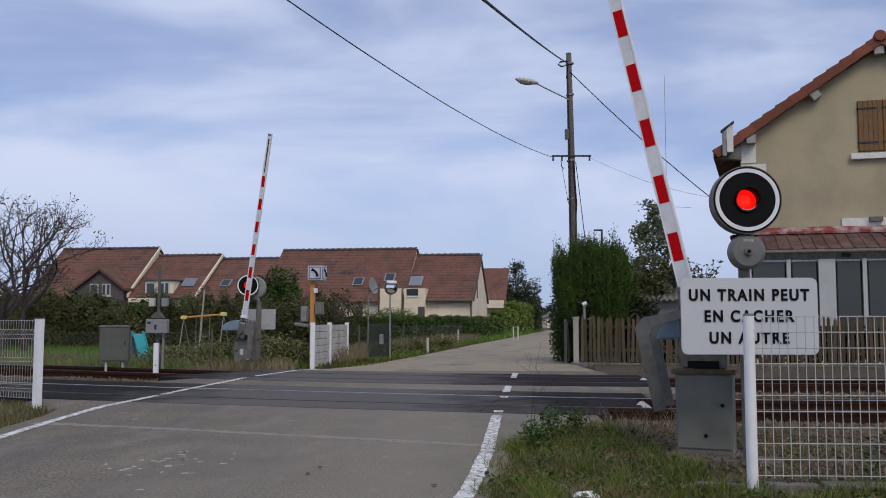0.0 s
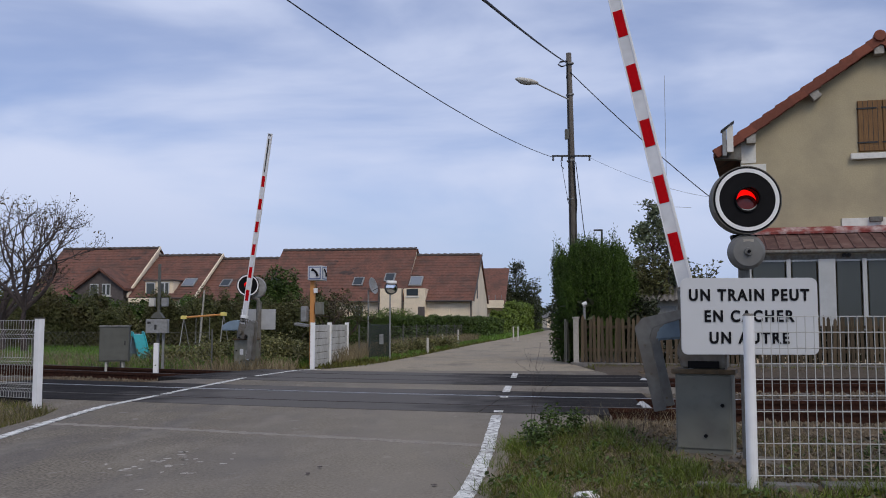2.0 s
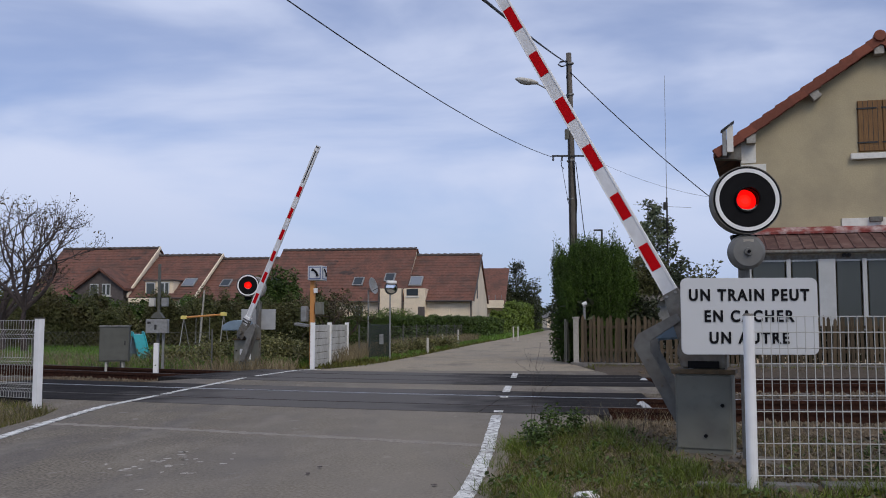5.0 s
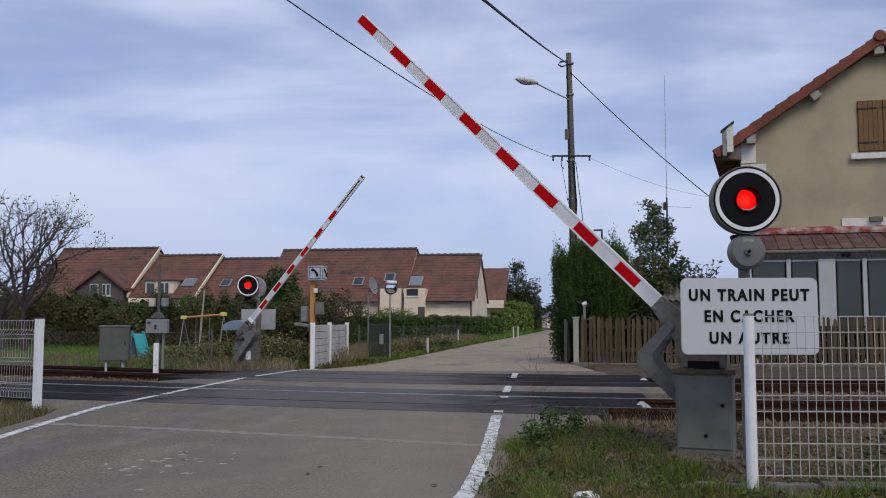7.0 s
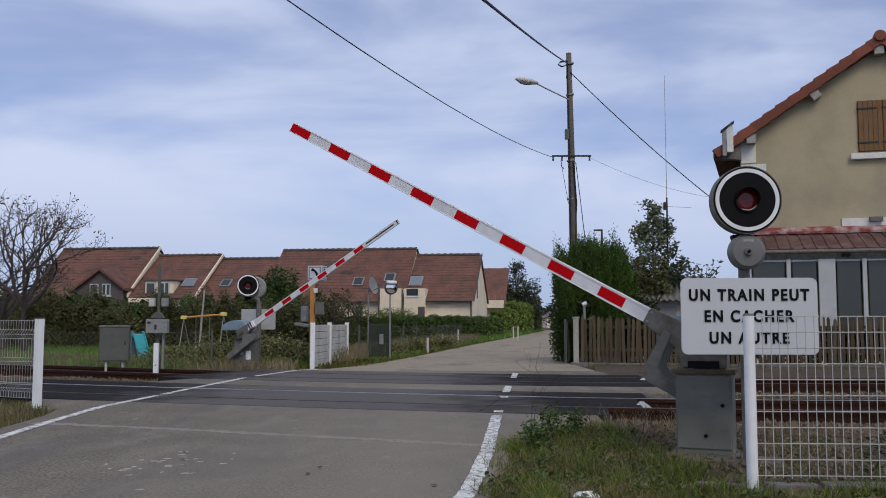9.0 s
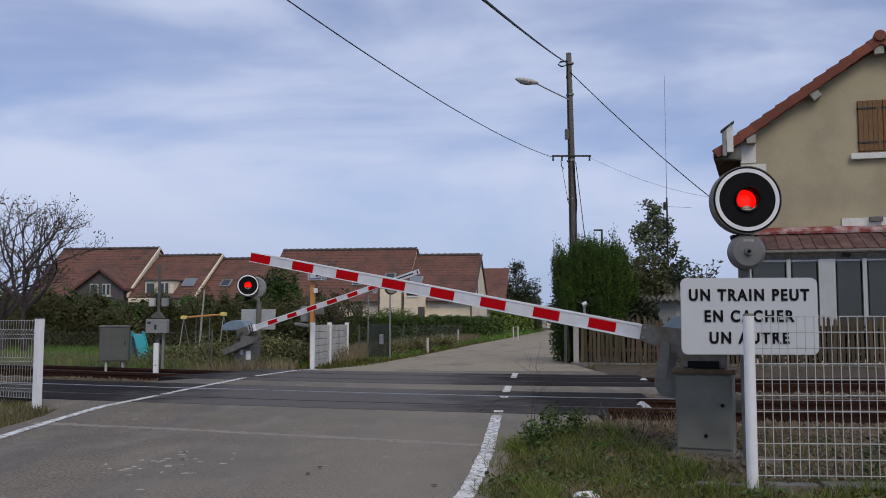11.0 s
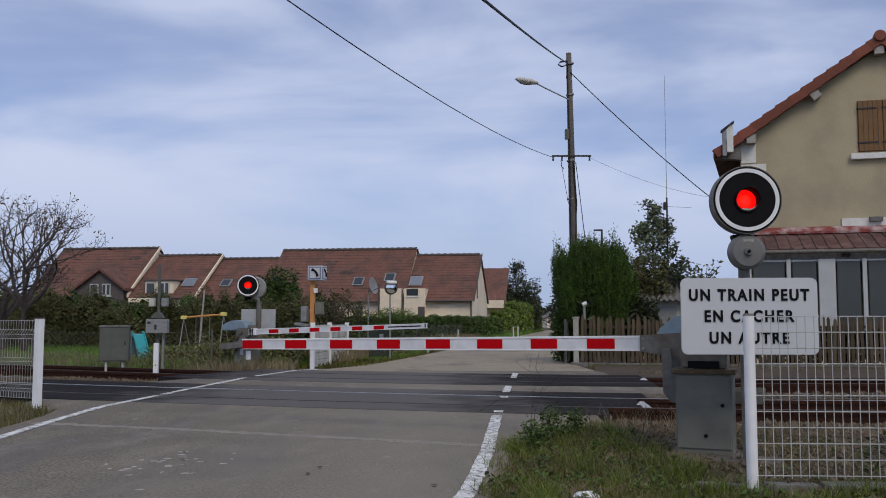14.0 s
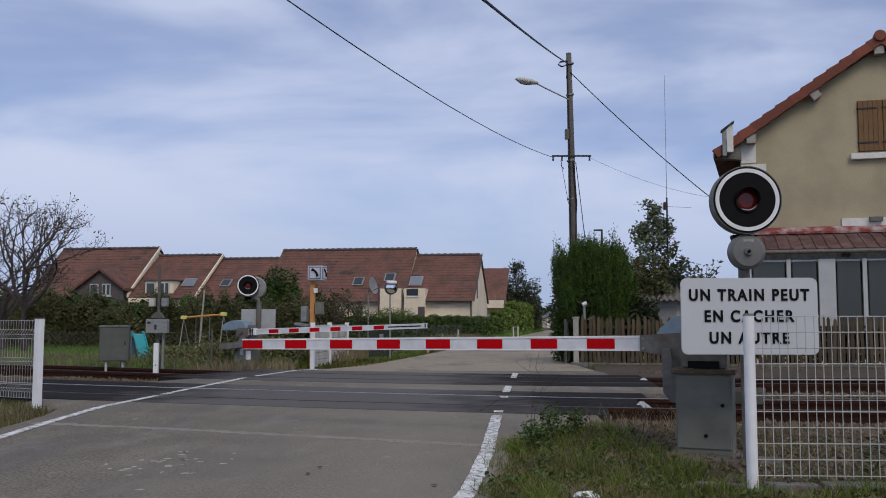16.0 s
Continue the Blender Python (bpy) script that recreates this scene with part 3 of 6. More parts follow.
stones("ballast_stones", "loose grey-brown ballast stones beside the rails", ((1.9, 8, -3.9, -1.6, 0.42), (1.9, 8, -1.4, 1.3, 0.2), (3.4, 9, 2.4, 6.4, 0.12), (3.6, 9, 6.4, 10.0, 0.25), (-9.5, -6.2, -2.6, 0.9, 0.2), (-10.5, -6.0, 1.0, 3.5, 0.4), (1.5, 6.5, -7.4, -2.9, 0.16)), 11000, 4)


def flat_line(name, pts, width, material, label, z=0.011, dashes=((0, 1),), rough=0.007):
    """Painted line along points, a thin worn film."""
    pts = [Vector((*p, 0)) for p in pts]
    acc = [0]
    for a, b in zip(pts, pts[1:]):
        acc.append(acc[-1] + (b - a).length)
    total = acc[-1]

    def at(s):
        for i in range(len(pts) - 1):
            if s <= acc[i + 1] + 1e-6:
                k = (s - acc[i]) / (acc[i + 1] - acc[i])
                return pts[i].lerp(pts[i + 1], k), (pts[i + 1] - pts[i]).normalized()
        return pts[-1], (pts[-1] - pts[-2]).normalized()

    top = thing(name, Matrix(), label, "road marking", kind="structure")
    for f0, f1 in dashes:
        bm = bmesh.new()
        n = max(3, int((f1 - f0) * total / 0.07))
        rows = []
        for i in range(n + 1):
            p, d = at((f0 + (f1 - f0) * i / n) * total)
            s = Vector((-d.y, d.x, 0))
            j0, j1 = random.uniform(-rough, rough), random.uniform(-rough, rough)
            a, b = p + s * (width / 2 + j0), p - s * (width / 2 + j1)
            rows.append([bm.verts.new((a.x, a.y, z)), bm.verts.new((b.x, b.y, z)), bm.verts.new((b.x, b.y, z - 0.008)), bm.verts.new((a.x, a.y, z - 0.008))])
        for r, q in zip(rows, rows[1:]):
            for k in range(4):
                bm.faces.new((r[k], q[k], q[(k + 1) % 4], r[(k + 1) % 4]))
        bm.faces.new(rows[0])
        bm.faces.new(rows[-1])
        part("dash", bm, material, top)


flat_line("edge_line", [(-4.1, 4), (-4.24, 8.86), (-4.36, 10.4), (-4.45, 12.1), (-4.29, 13.75), (-4.21, 15.1), (-3.91, 18.5), (-3.36, 21.1), (-2.9, 21.6)], 0.105, M["marking"], "worn white line along the left edge of the lane", dashes=((0, 0.555), (0.565, 0.585), (0.592, 0.63), (0.635, 0.80), (0.835, 1.0)))
flat_line("edge_line", [(-0.25, 3.4), (0.172, 6.12), (0.222, 6.5), (0.376, 7.91), (0.645, 11.0), (1.05, 15.13), (1.51, 19.35), (1.6, 20.2)], 0.118, M["marking"], "broken worn white line along the lane's right edge", dashes=((0, 0.262), (0.266, 0.446), (0.47, 0.482), (0.60, 0.615), (0.665, 0.745), (0.885, 0.985)), rough=0.006)
flat_line("patch_seam", [(-4.5, 10.15), (-2.83, 9.6), (-0.44, 8.64), (0.45, 8.25)], 0.15, M["patch"], "pale repaired joint across the asphalt", z=0.002, rough=0.045)


# ---- barriers and signals ----
BOOM = 4.88
RED_PITCH = 0.55


def barrier(m, near, length):
    """A half barrier: box on its base, pivot casting, hood, and the striped boom with its counterweight."""
    side = 1 if near else -1
    ob = thing("level_crossing_barrier", m, "grey barrier machine with a red and white boom beside the road" if near else "far grey barrier machine with red and white boom, blue-grey hood", "barrier", group="barriers of the crossing")
    y0, y1 = (0.08, 0.40) if near else (0.10, 0.48)
    part("base", box(-0.36, 0.23, min(y0, y1) - 0.05, max(y0, y1) + 0.05, -0.16, -0.03, 0.01), M["corrugated"], ob, "dirty concrete footing")
    body = part("cabinet", box(-0.30, 0.17, y0, y1, -0.04, 0.66, 0.012), M["grey_box"], ob)
    fy = y1 if near else y0
    part("cabinet_door", box(-0.285, 0.155, fy - 0.004, fy + 0.012 * side, 0.03, 0.64, 0.004), M["grey_box"], body) if near else part("cabinet_door", box(-0.285, 0.155, fy - 0.012, fy + 0.004, 0.03, 0.64, 0.004), M["grey_box"], body)
    for hx, hz in ((-0.22, 0.40), (-0.08, 0.14)):
        part("lock", cyl((hx, fy, hz), (hx, fy + 0.03 * side, hz), 0.016, n=10), M["black"], body)
    part("rim_plate", box(-0.33, 0.20, y0 - 0.02, y1 + 0.02, 0.66, 0.70, 0.006), M["rusty"], ob, "rust-streaked top plate")
    bear = part("bearing_housing", prism([(-0.26, 0.70), (0.12, 0.70), (0.16, 0.86), (0.10, 1.02), (-0.10, 1.10), (-0.26, 1.02)], y0 + 0.03, y1 - 0.03, 0.015), M["steel_dark"], ob)
    part("slot", box(-0.20, 0.06, fy - 0.02, fy + 0.004 * side + 0.001, 0.71, 0.77) if near else box(-0.20, 0.06, fy + 0.02, fy + 0.04, 0.71, 0.77), M["black"], bear)
    part("axle", cyl((0, -0.12, PIVOT_H), (0, y1 - 0.02, PIVOT_H), 0.05, n=16), M["steel_dark"], ob)
    # hood over the drive
    h0 = 0.0 if near else -0.62
    hood = [(h0 - 0.05, 0.97), (h0 + 0.42, 0.93), (h0 + 0.40, 1.03), (h0 + 0.26, 1.15), (h0 + 0.05, 1.19), (h0 - 0.12, 1.14)] if near else [(-0.62, 0.90), (0.05, 0.90), (0.10, 0.98), (0.0, 1.12), (-0.25, 1.16), (-0.45, 1.12), (-0.62, 1.02)]
    part("hood", prism(hood, *((-0.42, -0.145) if near else (y0 - 0.10, y1 - 0.04)), 0.02), M["hood_blue"], ob, "weathered blue-grey hood")
    if near:
        part("side_plate", box(0.02, 0.06, 0.0, 0.36, 0.0, 0.90, 0.005), M["steel"], ob)
    else:
        part("data_plate", box(-0.12, -0.02, y0 - 0.02, y0 - 0.012, 0.30, 0.44, 0.002), M["sign"], body)
        part("data_plate", box(0.06, 0.2, y0 - 0.02, y0 - 0.012, 0.18, 0.40, 0.002), M["white"], body)
    # the boom turns about the axle
    boom = new("boom")
    boom.parent = ob
    boom.matrix_basis = pose(0, 0, PIVOT_H)
    root = 0.47 if near else 0.30
    part("beam", prism([(root, -0.066), (length, -0.052), (length, 0.052), (root, 0.066)], -0.02, 0.02, 0.006), M["boom_grey"], boom, "light grey hollow beam")
    part("top_edge", prism([(root, 0.050), (length, 0.040), (length + 0.004, 0.056), (root, 0.071)], -0.026, 0.026, 0.003), M["white"], boom)
    part("bottom_edge", prism([(root, -0.071), (length + 0.004, -0.056), (length, -0.046), (root, -0.060)], -0.026, 0.026, 0.003), M["white"], boom)
    k = 0
    s = length
    n_red = 8 if near else 6
    if not near:
        s = length - 1.08
        part("caption_bar", box(length - 0.98, length - 0.14, -0.027, -0.0265, -0.012, 0.014), M["letter"], boom, "dark unreadable caption strip")
        part("end_mark", box(length - 0.05, length - 0.025, -0.027, -0.019, -0.04, 0.04), M["black"], boom)
        part("socket", box(root - 0.10, root + 0.12, -0.05, 0.05, -0.085, 0.085, 0.01), M["white"], boom)
        for q in (root - 0.03, root + 0.04):
            part("clamp", box(q - 0.012, q + 0.012, -0.056, 0.056, -0.09, 0.09), M["iron"], boom)
    for k in range(n_red):
        a = s - RED_PITCH * k * (1.0 if near else 1.04)
        w = 0.262 if near else 0.27
        hh = 0.045
        part("red_stripe", box(a - w, a - (0.006 if k == 0 and near else 0), -0.0245, 0.0245, -hh - 0.004, hh - 0.002, 0.002), M["red"], boom, "red reflective stripe")
    # arm plates and counterweights on both sides of the beam
    part("arm_plate", prism([(-0.16, -0.10), (0.05, -0.16), (root + 0.06, -0.075), (root + 0.06, 0.075), (0.10, 0.10), (-0.12, 0.10)], -0.05, -0.022, 0.004), M["steel_dark"], boom)
    part("arm_plate", prism([(-0.16, -0.10), (0.05, -0.16), (root + 0.06, -0.075), (root + 0.06, 0.075), (0.10, 0.10), (-0.12, 0.10)], 0.022, 0.05, 0.004), M["steel_dark"], boom)
    sheet = [(-0.52, -0.53), (0.26, -0.53), (0.33, -0.44), (0.33, -0.04), (0.25, -0.04), (0.22, -0.37), (0.14, -0.415), (-0.52, -0.42)] if near else [(-0.62, -0.42), (0.30, -0.36), (0.34, -0.22), (0.10, -0.13), (-0.02, -0.13), (-0.06, -0.24), (-0.62, -0.27)]
    for yy in ((-0.47, 0.053) if near else (-0.10, 0.055)):
        cw = part("counterweight", prism(sheet, yy, yy + (0.024 if near else 0.045), 0.005), M["weight"], boom, "dark grey counterweight plate")
        if near:
            for q in (-0.44, -0.18, 0.08):
                part("bolt", cyl((q, yy - 0.012, -0.475), (q, yy + 0.036, -0.475), 0.013, n=8), M["steel_dark"], cw)
    for bx, bz in ((root + 0.03, 0.045), (root + 0.03, -0.045)):
        part("bolt", cyl((bx, -0.062, bz), (bx, 0.062, bz), 0.014, n=8), M["steel"], boom)
    return ob, boom


PIVOT_H = 0.914
near_barrier, near_boom = barrier(pose(2.317, 8.276, 0, 0, 0, 180 - 22.19), True, BOOM)
PIVOT_H = 0.86
far_barrier, far_boom = barrier(pose(-4.99, 22.8, 0, 0, 0, -22.19), False, 5.0)


def signal(m, near, size=1.0):
    """A red flashing signal on its mast: disc with a white ring, hooded lens, bell, notice, and an added shutter that
    blinks the lamp.
    """
    ob = thing("crossing_signal", m, "red flashing crossing signal with a black disc, bell and notice" if near else "far red crossing signal with a black disc and white ring", "railway signal", group="signals of the crossing")
    hz = 2.095 if near else 2.04
    fy = -0.16
    part("mast", cyl((0 if near else 0.28, 0, -0.05), (0 if near else 0.28, 0, hz - (0.1 if near else 0.42)), 0.045 if near else 0.065, n=14), M["steel_dark"], ob)
    at = Matrix.Translation((0, fy, hz)) @ Matrix.Scale(size, 4)
    # drum: hollow box behind the disc, in which the added shutter slides
    # drum and back take grey steel: the sky's sheen on black is in the colour
    drum = part("drum", ring(0.262, 0.282, 0.14, 48, at), M["steel_dark"], ob, "drum behind the disc, grey for the sky's sheen on it")
    part("drum_back", lathe([(0.0, 0.19), (0.19, 0.18), (0.268, 0.14), (0.262, 0.12), (0.0, 0.12)], 40, at), M["steel_dark"], drum)
    disc = part("disc", ring(0.098, 0.274, 0.010, 48, at @ Matrix.Translation((0, -0.004, 0))), M["black"], ob)
    part("white_ring", ring(0.228, 0.259, 0.006, 56, at @ Matrix.Translation((0, -0.009, 0))), M["white"], disc, "white reflective ring")
    part("lens_rim", ring(0.092, 0.104, 0.045, 36, at @ Matrix.Translation((0, -0.02, 0))), M["black"], disc)
    # visor: open half tube above the lens
    bm = bmesh.new()
    n = 24
    rows = []
    for i in range(n + 1):
        a = radians(-28 + 236 * i / n)
        c, s = math.cos(a), math.sin(a)
        reach = 0.03 + 0.05 * max(0, math.sin(a)) ** 0.7
        rows.append([bm.verts.new((r * c, y, r * s)) for r, y in ((0.108, 0), (0.100, -reach), (0.094, -reach), (0.101, 0))])
    for r, q in zip(rows, rows[1:]):
        for k in range(4):
            bm.faces.new((r[k], q[k], q[(k + 1) % 4], r[(k + 1) % 4]))
    bm.faces.new(rows[0])
    bm.faces.new(rows[-1][::-1])
    bmesh.ops.transform(bm, matrix=at, verts=bm.verts)
    part("visor", bm, M["black"], ob)
    # pale crescent added for the sky's glint on the lens's lower rim
    lip = bmesh.new()
    rows = []
    for i in range(17):
        a = radians(205 + 130 * i / 16)
        thick = 0.014 * math.sin(math.pi * (0.06 + 0.88 * i / 16))
        rows.append([lip.verts.new((r * math.cos(a), y, r * math.sin(a))) for r, y in ((0.093, 0.008), (0.093 - thick, 0.010), (0.093 - thick, 0.018), (0.093, 0.018))])
    for r, q in zip(rows, rows[1:]):
        for k in range(4):
            lip.faces.new((r[k], q[k], q[(k + 1) % 4], r[(k + 1) % 4]))
    lip.faces.new(rows[0])
    lip.faces.new(rows[-1][::-1])
    bmesh.ops.transform(lip, matrix=at, verts=lip.verts)
    part("lens_glint", lip, M["steel"], ob, "pale crescent for the glint on the lens's lower rim")
    lamp = part("lamp", lathe([(0.0, 0.075), (0.05, 0.078), (0.095, 0.09), (0.095, 0.11), (0.0, 0.115)], 32, at), M["glow"], ob, "glowing red lamp")
    part("lamp_core", lathe([(0.0, 0.066), (0.03, 0.068), (0.055, 0.08), (0.0, 0.082)], 24, at), M["glow_hot"], lamp)
    # added part, not on the signal itself: hides the lamp in place of switching it off
    shut = part("shutter", lathe([(0.0, -0.008), (0.06, -0.006), (0.093, 0.004), (0.093, 0.012), (0.0, 0.012)], 32, Matrix.Scale(size, 4)), M["shutter"], ob, "added dark red ribbed shutter, stands in for the unlit lens between flashes")
    # bracket, bell
    part("bracket", prism([(-0.07, hz - 0.36), (0.07, hz - 0.36), (0.10, hz - 0.27), (-0.10, hz - 0.27)], -0.06, 0.05, 0.008), M["black"], ob)
    bz = hz - 0.415
    if near:
        bell = part("bell", lathe([(0.0, -0.175), (0.03, -0.175), (0.034, -0.155), (0.115, -0.150), (0.142, -0.125), (0.145, -0.06), (0.12, -0.04), (0.0, -0.04)], 40, Matrix.Translation((0, 0, bz))), M["bell"], ob, "round grey bell with a bolt")
        part("bell_bolt", cyl((0, -0.195, bz), (0, -0.17, bz), 0.013, n=8), M["black"], bell)
        part("scribble", box(-0.035, 0.045, -0.152, -0.150, bz + 0.075, bz + 0.10), M["concrete"], bell, "pale illegible chalk mark")
        w, h, zc = 0.535, 0.305, 1.165
        outline = []
        for cx, cz, a0 in ((w - 0.05, h - 0.05, 0), (-w + 0.05, h - 0.05, 90), (-w + 0.05, -h + 0.05, 180), (w - 0.05, -h + 0.05, 270)):
            for i in range(7):
                a = radians(a0 + 15 * i)
                outline.append((cx + 0.05 * math.cos(a), zc + cz + 0.05 * math.sin(a)))
        plate = part("notice_plate", prism(outline, -0.13, -0.115, 0.003), M["sign"], ob, "white enamel notice with black capitals")
        words("UN TRAIN PEUT", 0.94, 0.096, plate, Matrix.Translation((0, -0.134, zc + 0.169)), M["letter"])
        words("EN CACHER", 0.70, 0.096, plate, Matrix.Translation((0, -0.134, zc + 0.001)), M["letter"])
        words("UN AUTRE", 0.62, 0.096, plate, Matrix.Translation((-0.005, -0.134, zc - 0.171)), M["letter"])
        part("plate_rail", box(-0.4, 0.4, -0.113, -0.07, zc - 0.02, zc + 0.03), M["steel"], plate)
    else:
        part("notice_plate", box(-0.16, 0.70, 0.07, 0.085, 0.92, 1.44, 0.006), M["sign_back"], ob, "grey back of a notice plate")
        part("rear_disc", lathe([(0, 0.10), (0.26, 0.10), (0.29, 0.13), (0.25, 0.20), (0, 0.22)], 40, Matrix.Translation((0.17, 0, hz - 0.05))), M["steel"], ob, "grey back of a second disc")
        part("arm", tube([(0.28, 0, hz - 0.46), (0.26, 0, hz - 0.36), (0.12, 0, hz - 0.30), (0.05, 0, hz - 0.24)], 0.05, 10), M["steel_dark"], ob)
    shut.matrix_basis = Matrix.Translation((0, fy + 0.035, hz))
    return ob, shut, (fy + 0.035 * size, hz)


near_signal, near_shutter, near_rest = signal(pose(2.447, 7.42, -0.015, 0, 0, -4), True, 0.97)
far_signal, far_shutter, far_rest = signal(pose(-4.98, 23.35, 0, 0, 0, 10), False, 1.02)


# ---- keeper's house, shed, picket fence ----
def keeper_house():
    ob = thing("keeper_house", pose(8.91, 27.0, 0, 0, 0, -15), "ochre rendered crossing keeper's house with red verge tiles", "house")
    W, D, E, R = 7.78, 6.0, 6.55, 9.2
    mid = W / 2
    skew = Matrix(((1, 0.075, 0, 0), (0, 1, 0, 0), (0, 0, 1, 0), (0, 0, 0, 1)))
    gable = prism([(0, -0.1), (W, -0.1), (W, E), (mid, R - 0.14), (0, E)], 0.0, D, m=skew)
    wall = part("wall", gable, M["render_wall"], ob, "ochre rough render")
    part("quoin", box(-0.01, 0.42, -0.03, 0.4, E - 0.72, E + 0.1, 0.01), M["trim_white"], wall, "pale corner block")
    part("quoin", box(-0.012, 0.70, -0.028, 0.3, E - 1.35, E - 0.76, 0.01), M["trim_white"], wall)
    part("band", box(2.72, 4.4, -0.05, 0.0, 3.86, 4.10, 0.01), M["trim_white"], wall)
    part("meter_box", box(3.45, 3.8, -0.16, 0.0, 3.98, 4.12, 0.01), M["steel_dark"], wall)
    slope = math.atan2(R - E, mid)
    rise = math.tan(slope)
    # two roof slopes, then verge tiles one by one
    over = 0.78
    for sgn in (-1, 1):
        lo = (mid + sgn * (mid + over), E - over * rise + 0.10)
        hi = (mid, R + 0.10)
        part("roof_slope", prism([lo, hi, (hi[0], hi[1] - 0.13), (lo[0], lo[1] - 0.13)], -0.28, D + 0.3, m=skew), M["tile"], ob, "red clay tile slope")
    n = 13
    L = (mid + over) / math.cos(slope)
    one = bmesh.new()
    prism([(0, -0.19), (L / n + 0.05, -0.22), (L / n + 0.05, 0.05), (0, 0.095)], -0.03, 0.14, 0.012, one)
    tile_me = bpy.data.meshes.new("verge_tile")
    bmesh.ops.recalc_face_normals(one, faces=one.faces)
    one.to_mesh(tile_me)
    one.free()
    tile_me.materials.append(M["tile_near"])
    for i in range(n):
        s = L / n * i
        for sgn in (-1, 1):
            t = new("verge_tile", tile_me)
            t.parent = ob
            t.matrix_basis = Matrix.Translation((mid + sgn * (mid + over), -0.32, E - over * rise + 0.12)) @ (Matrix.Rotation(-slope, 4, "Y") if sgn < 0 else Matrix.Rotation(math.pi + slope, 4, "Y") @ Matrix.Scale(-1, 4, (0, 0, 1))) @ Matrix.Translation((s, 0, 0.003 * (i % 3)))
    part("ridge_tile", lathe([(0.0, -0.40), (0.15, -0.40), (0.17, -0.36), (0.17, D + 0.3), (0, D + 0.3)], 20, skew @ Matrix.Translation((mid, 0, R + 0.12))), M["tile_near"], ob)
    for x in (0.28, 2.05, mid - 0.05):
        z = E + x * rise - 0.16
        part("purlin_end", box(-0.13, 0.13, -0.30, 0.0, -0.20, 0.08, 0.01, m=Matrix.Translation((x, 0, z)) @ Matrix.Rotation(-slope if 1 < x < 3 else 0, 4, "Y")), M["concrete"], ob, "grey painted purlin end")
    part("soffit", prism([(-over + 0.03, E - over * rise - 0.04), (0, E - 0.06), (0, E - 0.65), (-0.12, E - 0.62)], -0.22, 0.1), M["steel_dark"], ob, "dark boarded eave")
    flue = part("vent_hood", box(-0.54, -0.42, -0.42, -0.3, 6.02, 6.78, 0.01), M["steel"], ob, "grey sheet metal flue beside the eave")
    part("vent_side", box(-0.41, -0.23, -0.44, -0.32, 6.12, 6.92, 0.01), M["trim_white"], flue)
    part("cap", prism([(-0.58, 6.72), (-0.20, 6.99), (-0.20, 7.05), (-0.58, 6.78)], -0.48, -0.25), M["iron"], flue)
    # shuttered window under the ridge
    win = part("window", box(3.24, 4.6, -0.02, 0.06, 6.02, 7.52), M["shutter_wood"], ob)
    for a, b in ((3.26, 3.90), (3.92, 4.56)):
        leaf = part("shutter_leaf", box(a, b, -0.07, -0.03, 6.04, 7.50, 0.006), M["shutter_wood"], win, "closed brown wooden shutter")
        for k in range(1, 5):
            x = a + (b - a) * k / 5
            part("plank_joint", box(x - 0.006, x + 0.006, -0.074, -0.068, 6.05, 7.49), M["iron"], leaf)
        for z in (6.26, 7.26):
            part("hinge_strap", box(a - 0.05, b - 0.15, -0.085, -0.068, z, z + 0.045), M["iron"], leaf)
    part("sill", box(3.02, 4.8, -0.14, 0.0, 5.80, 5.97, 0.015), M["trim_white"], win, "pale stone window sill")
    # glazed lean-to
    vr = thing("veranda", pose(8.91, 27.0, 0, 0, 0, -15), "glazed white veranda with a faded red ribbed roof", "veranda")
    x0, x1, y0 = 0.0, 6.5, -1.6
    pitch = math.atan2(0.62, 1.75)
    k = 0
    x = x0 - 0.1
    while x < x1:
        pnl = box(0.004, 0.316, -1.80, 0.0, -0.02, 0.02, 0.004, m=Matrix.Translation((x, -0.03, 3.70)) @ Matrix.Rotation(pitch, 4, "X"))
        pn = part("roof_panel", pnl, M["lean_roof"], vr)
        part("rib", box(-0.022, 0.022, -1.82, 0.0, 0.0, 0.05, 0.008, m=Matrix.Translation((x, -0.03, 3.70)) @ Matrix.Rotation(pitch, 4, "X")), M["lean_roof"], pn)
        x += 0.32
    part("flashing", prism([(0, 3.60), (0, 3.86), (-0.02, 3.86), (-0.30, 3.70), (-0.30, 3.64)], x0 - 0.1, x1, m=Matrix(((0, 1, 0, 0), (1, 0, 0, -0.02), (0, 0, 1, 0.02), (0, 0, 0, 1)))), M["flash_red"], vr, "peeling red and white flashing")
    part("gutter", tube([(x0 - 0.15, y0 - 0.2, 3.03), (x1, y0 - 0.2, 3.03)], 0.06, 10), M["steel_dark"], vr)
    part("head_beam", box(x0, x1, y0 - 0.06, y0 + 0.06, 2.82, 3.08, 0.01), M["steel_dark"], vr, "dark grey head beam")
    part("low_wall", box(x0, x1, y0 - 0.06, y0 + 0.10, -0.1, 0.5), M["render_pale"], vr)
    part("side_wall", box(x0, x0 + 0.08, y0, 0.0, -0.1, 2.95), M["render_pale"], vr)
    part("floor_slab", box(x0, x1, y0, 0.0, -0.1, 0.12), M["concrete"], vr)
    posts = ((0.0, 0.10), (1.02, 1.13), (1.84, 2.27), (2.95, 3.06), (3.85, 3.96), (4.75, 5.1), (5.9, 6.0), (6.4, 6.5))
    for a, b in posts:
        part("post", box(a, b, y0 - 0.075, y0 + 0.03, 0.5, 2.83, 0.008), M["pvc"], vr, "white window post")
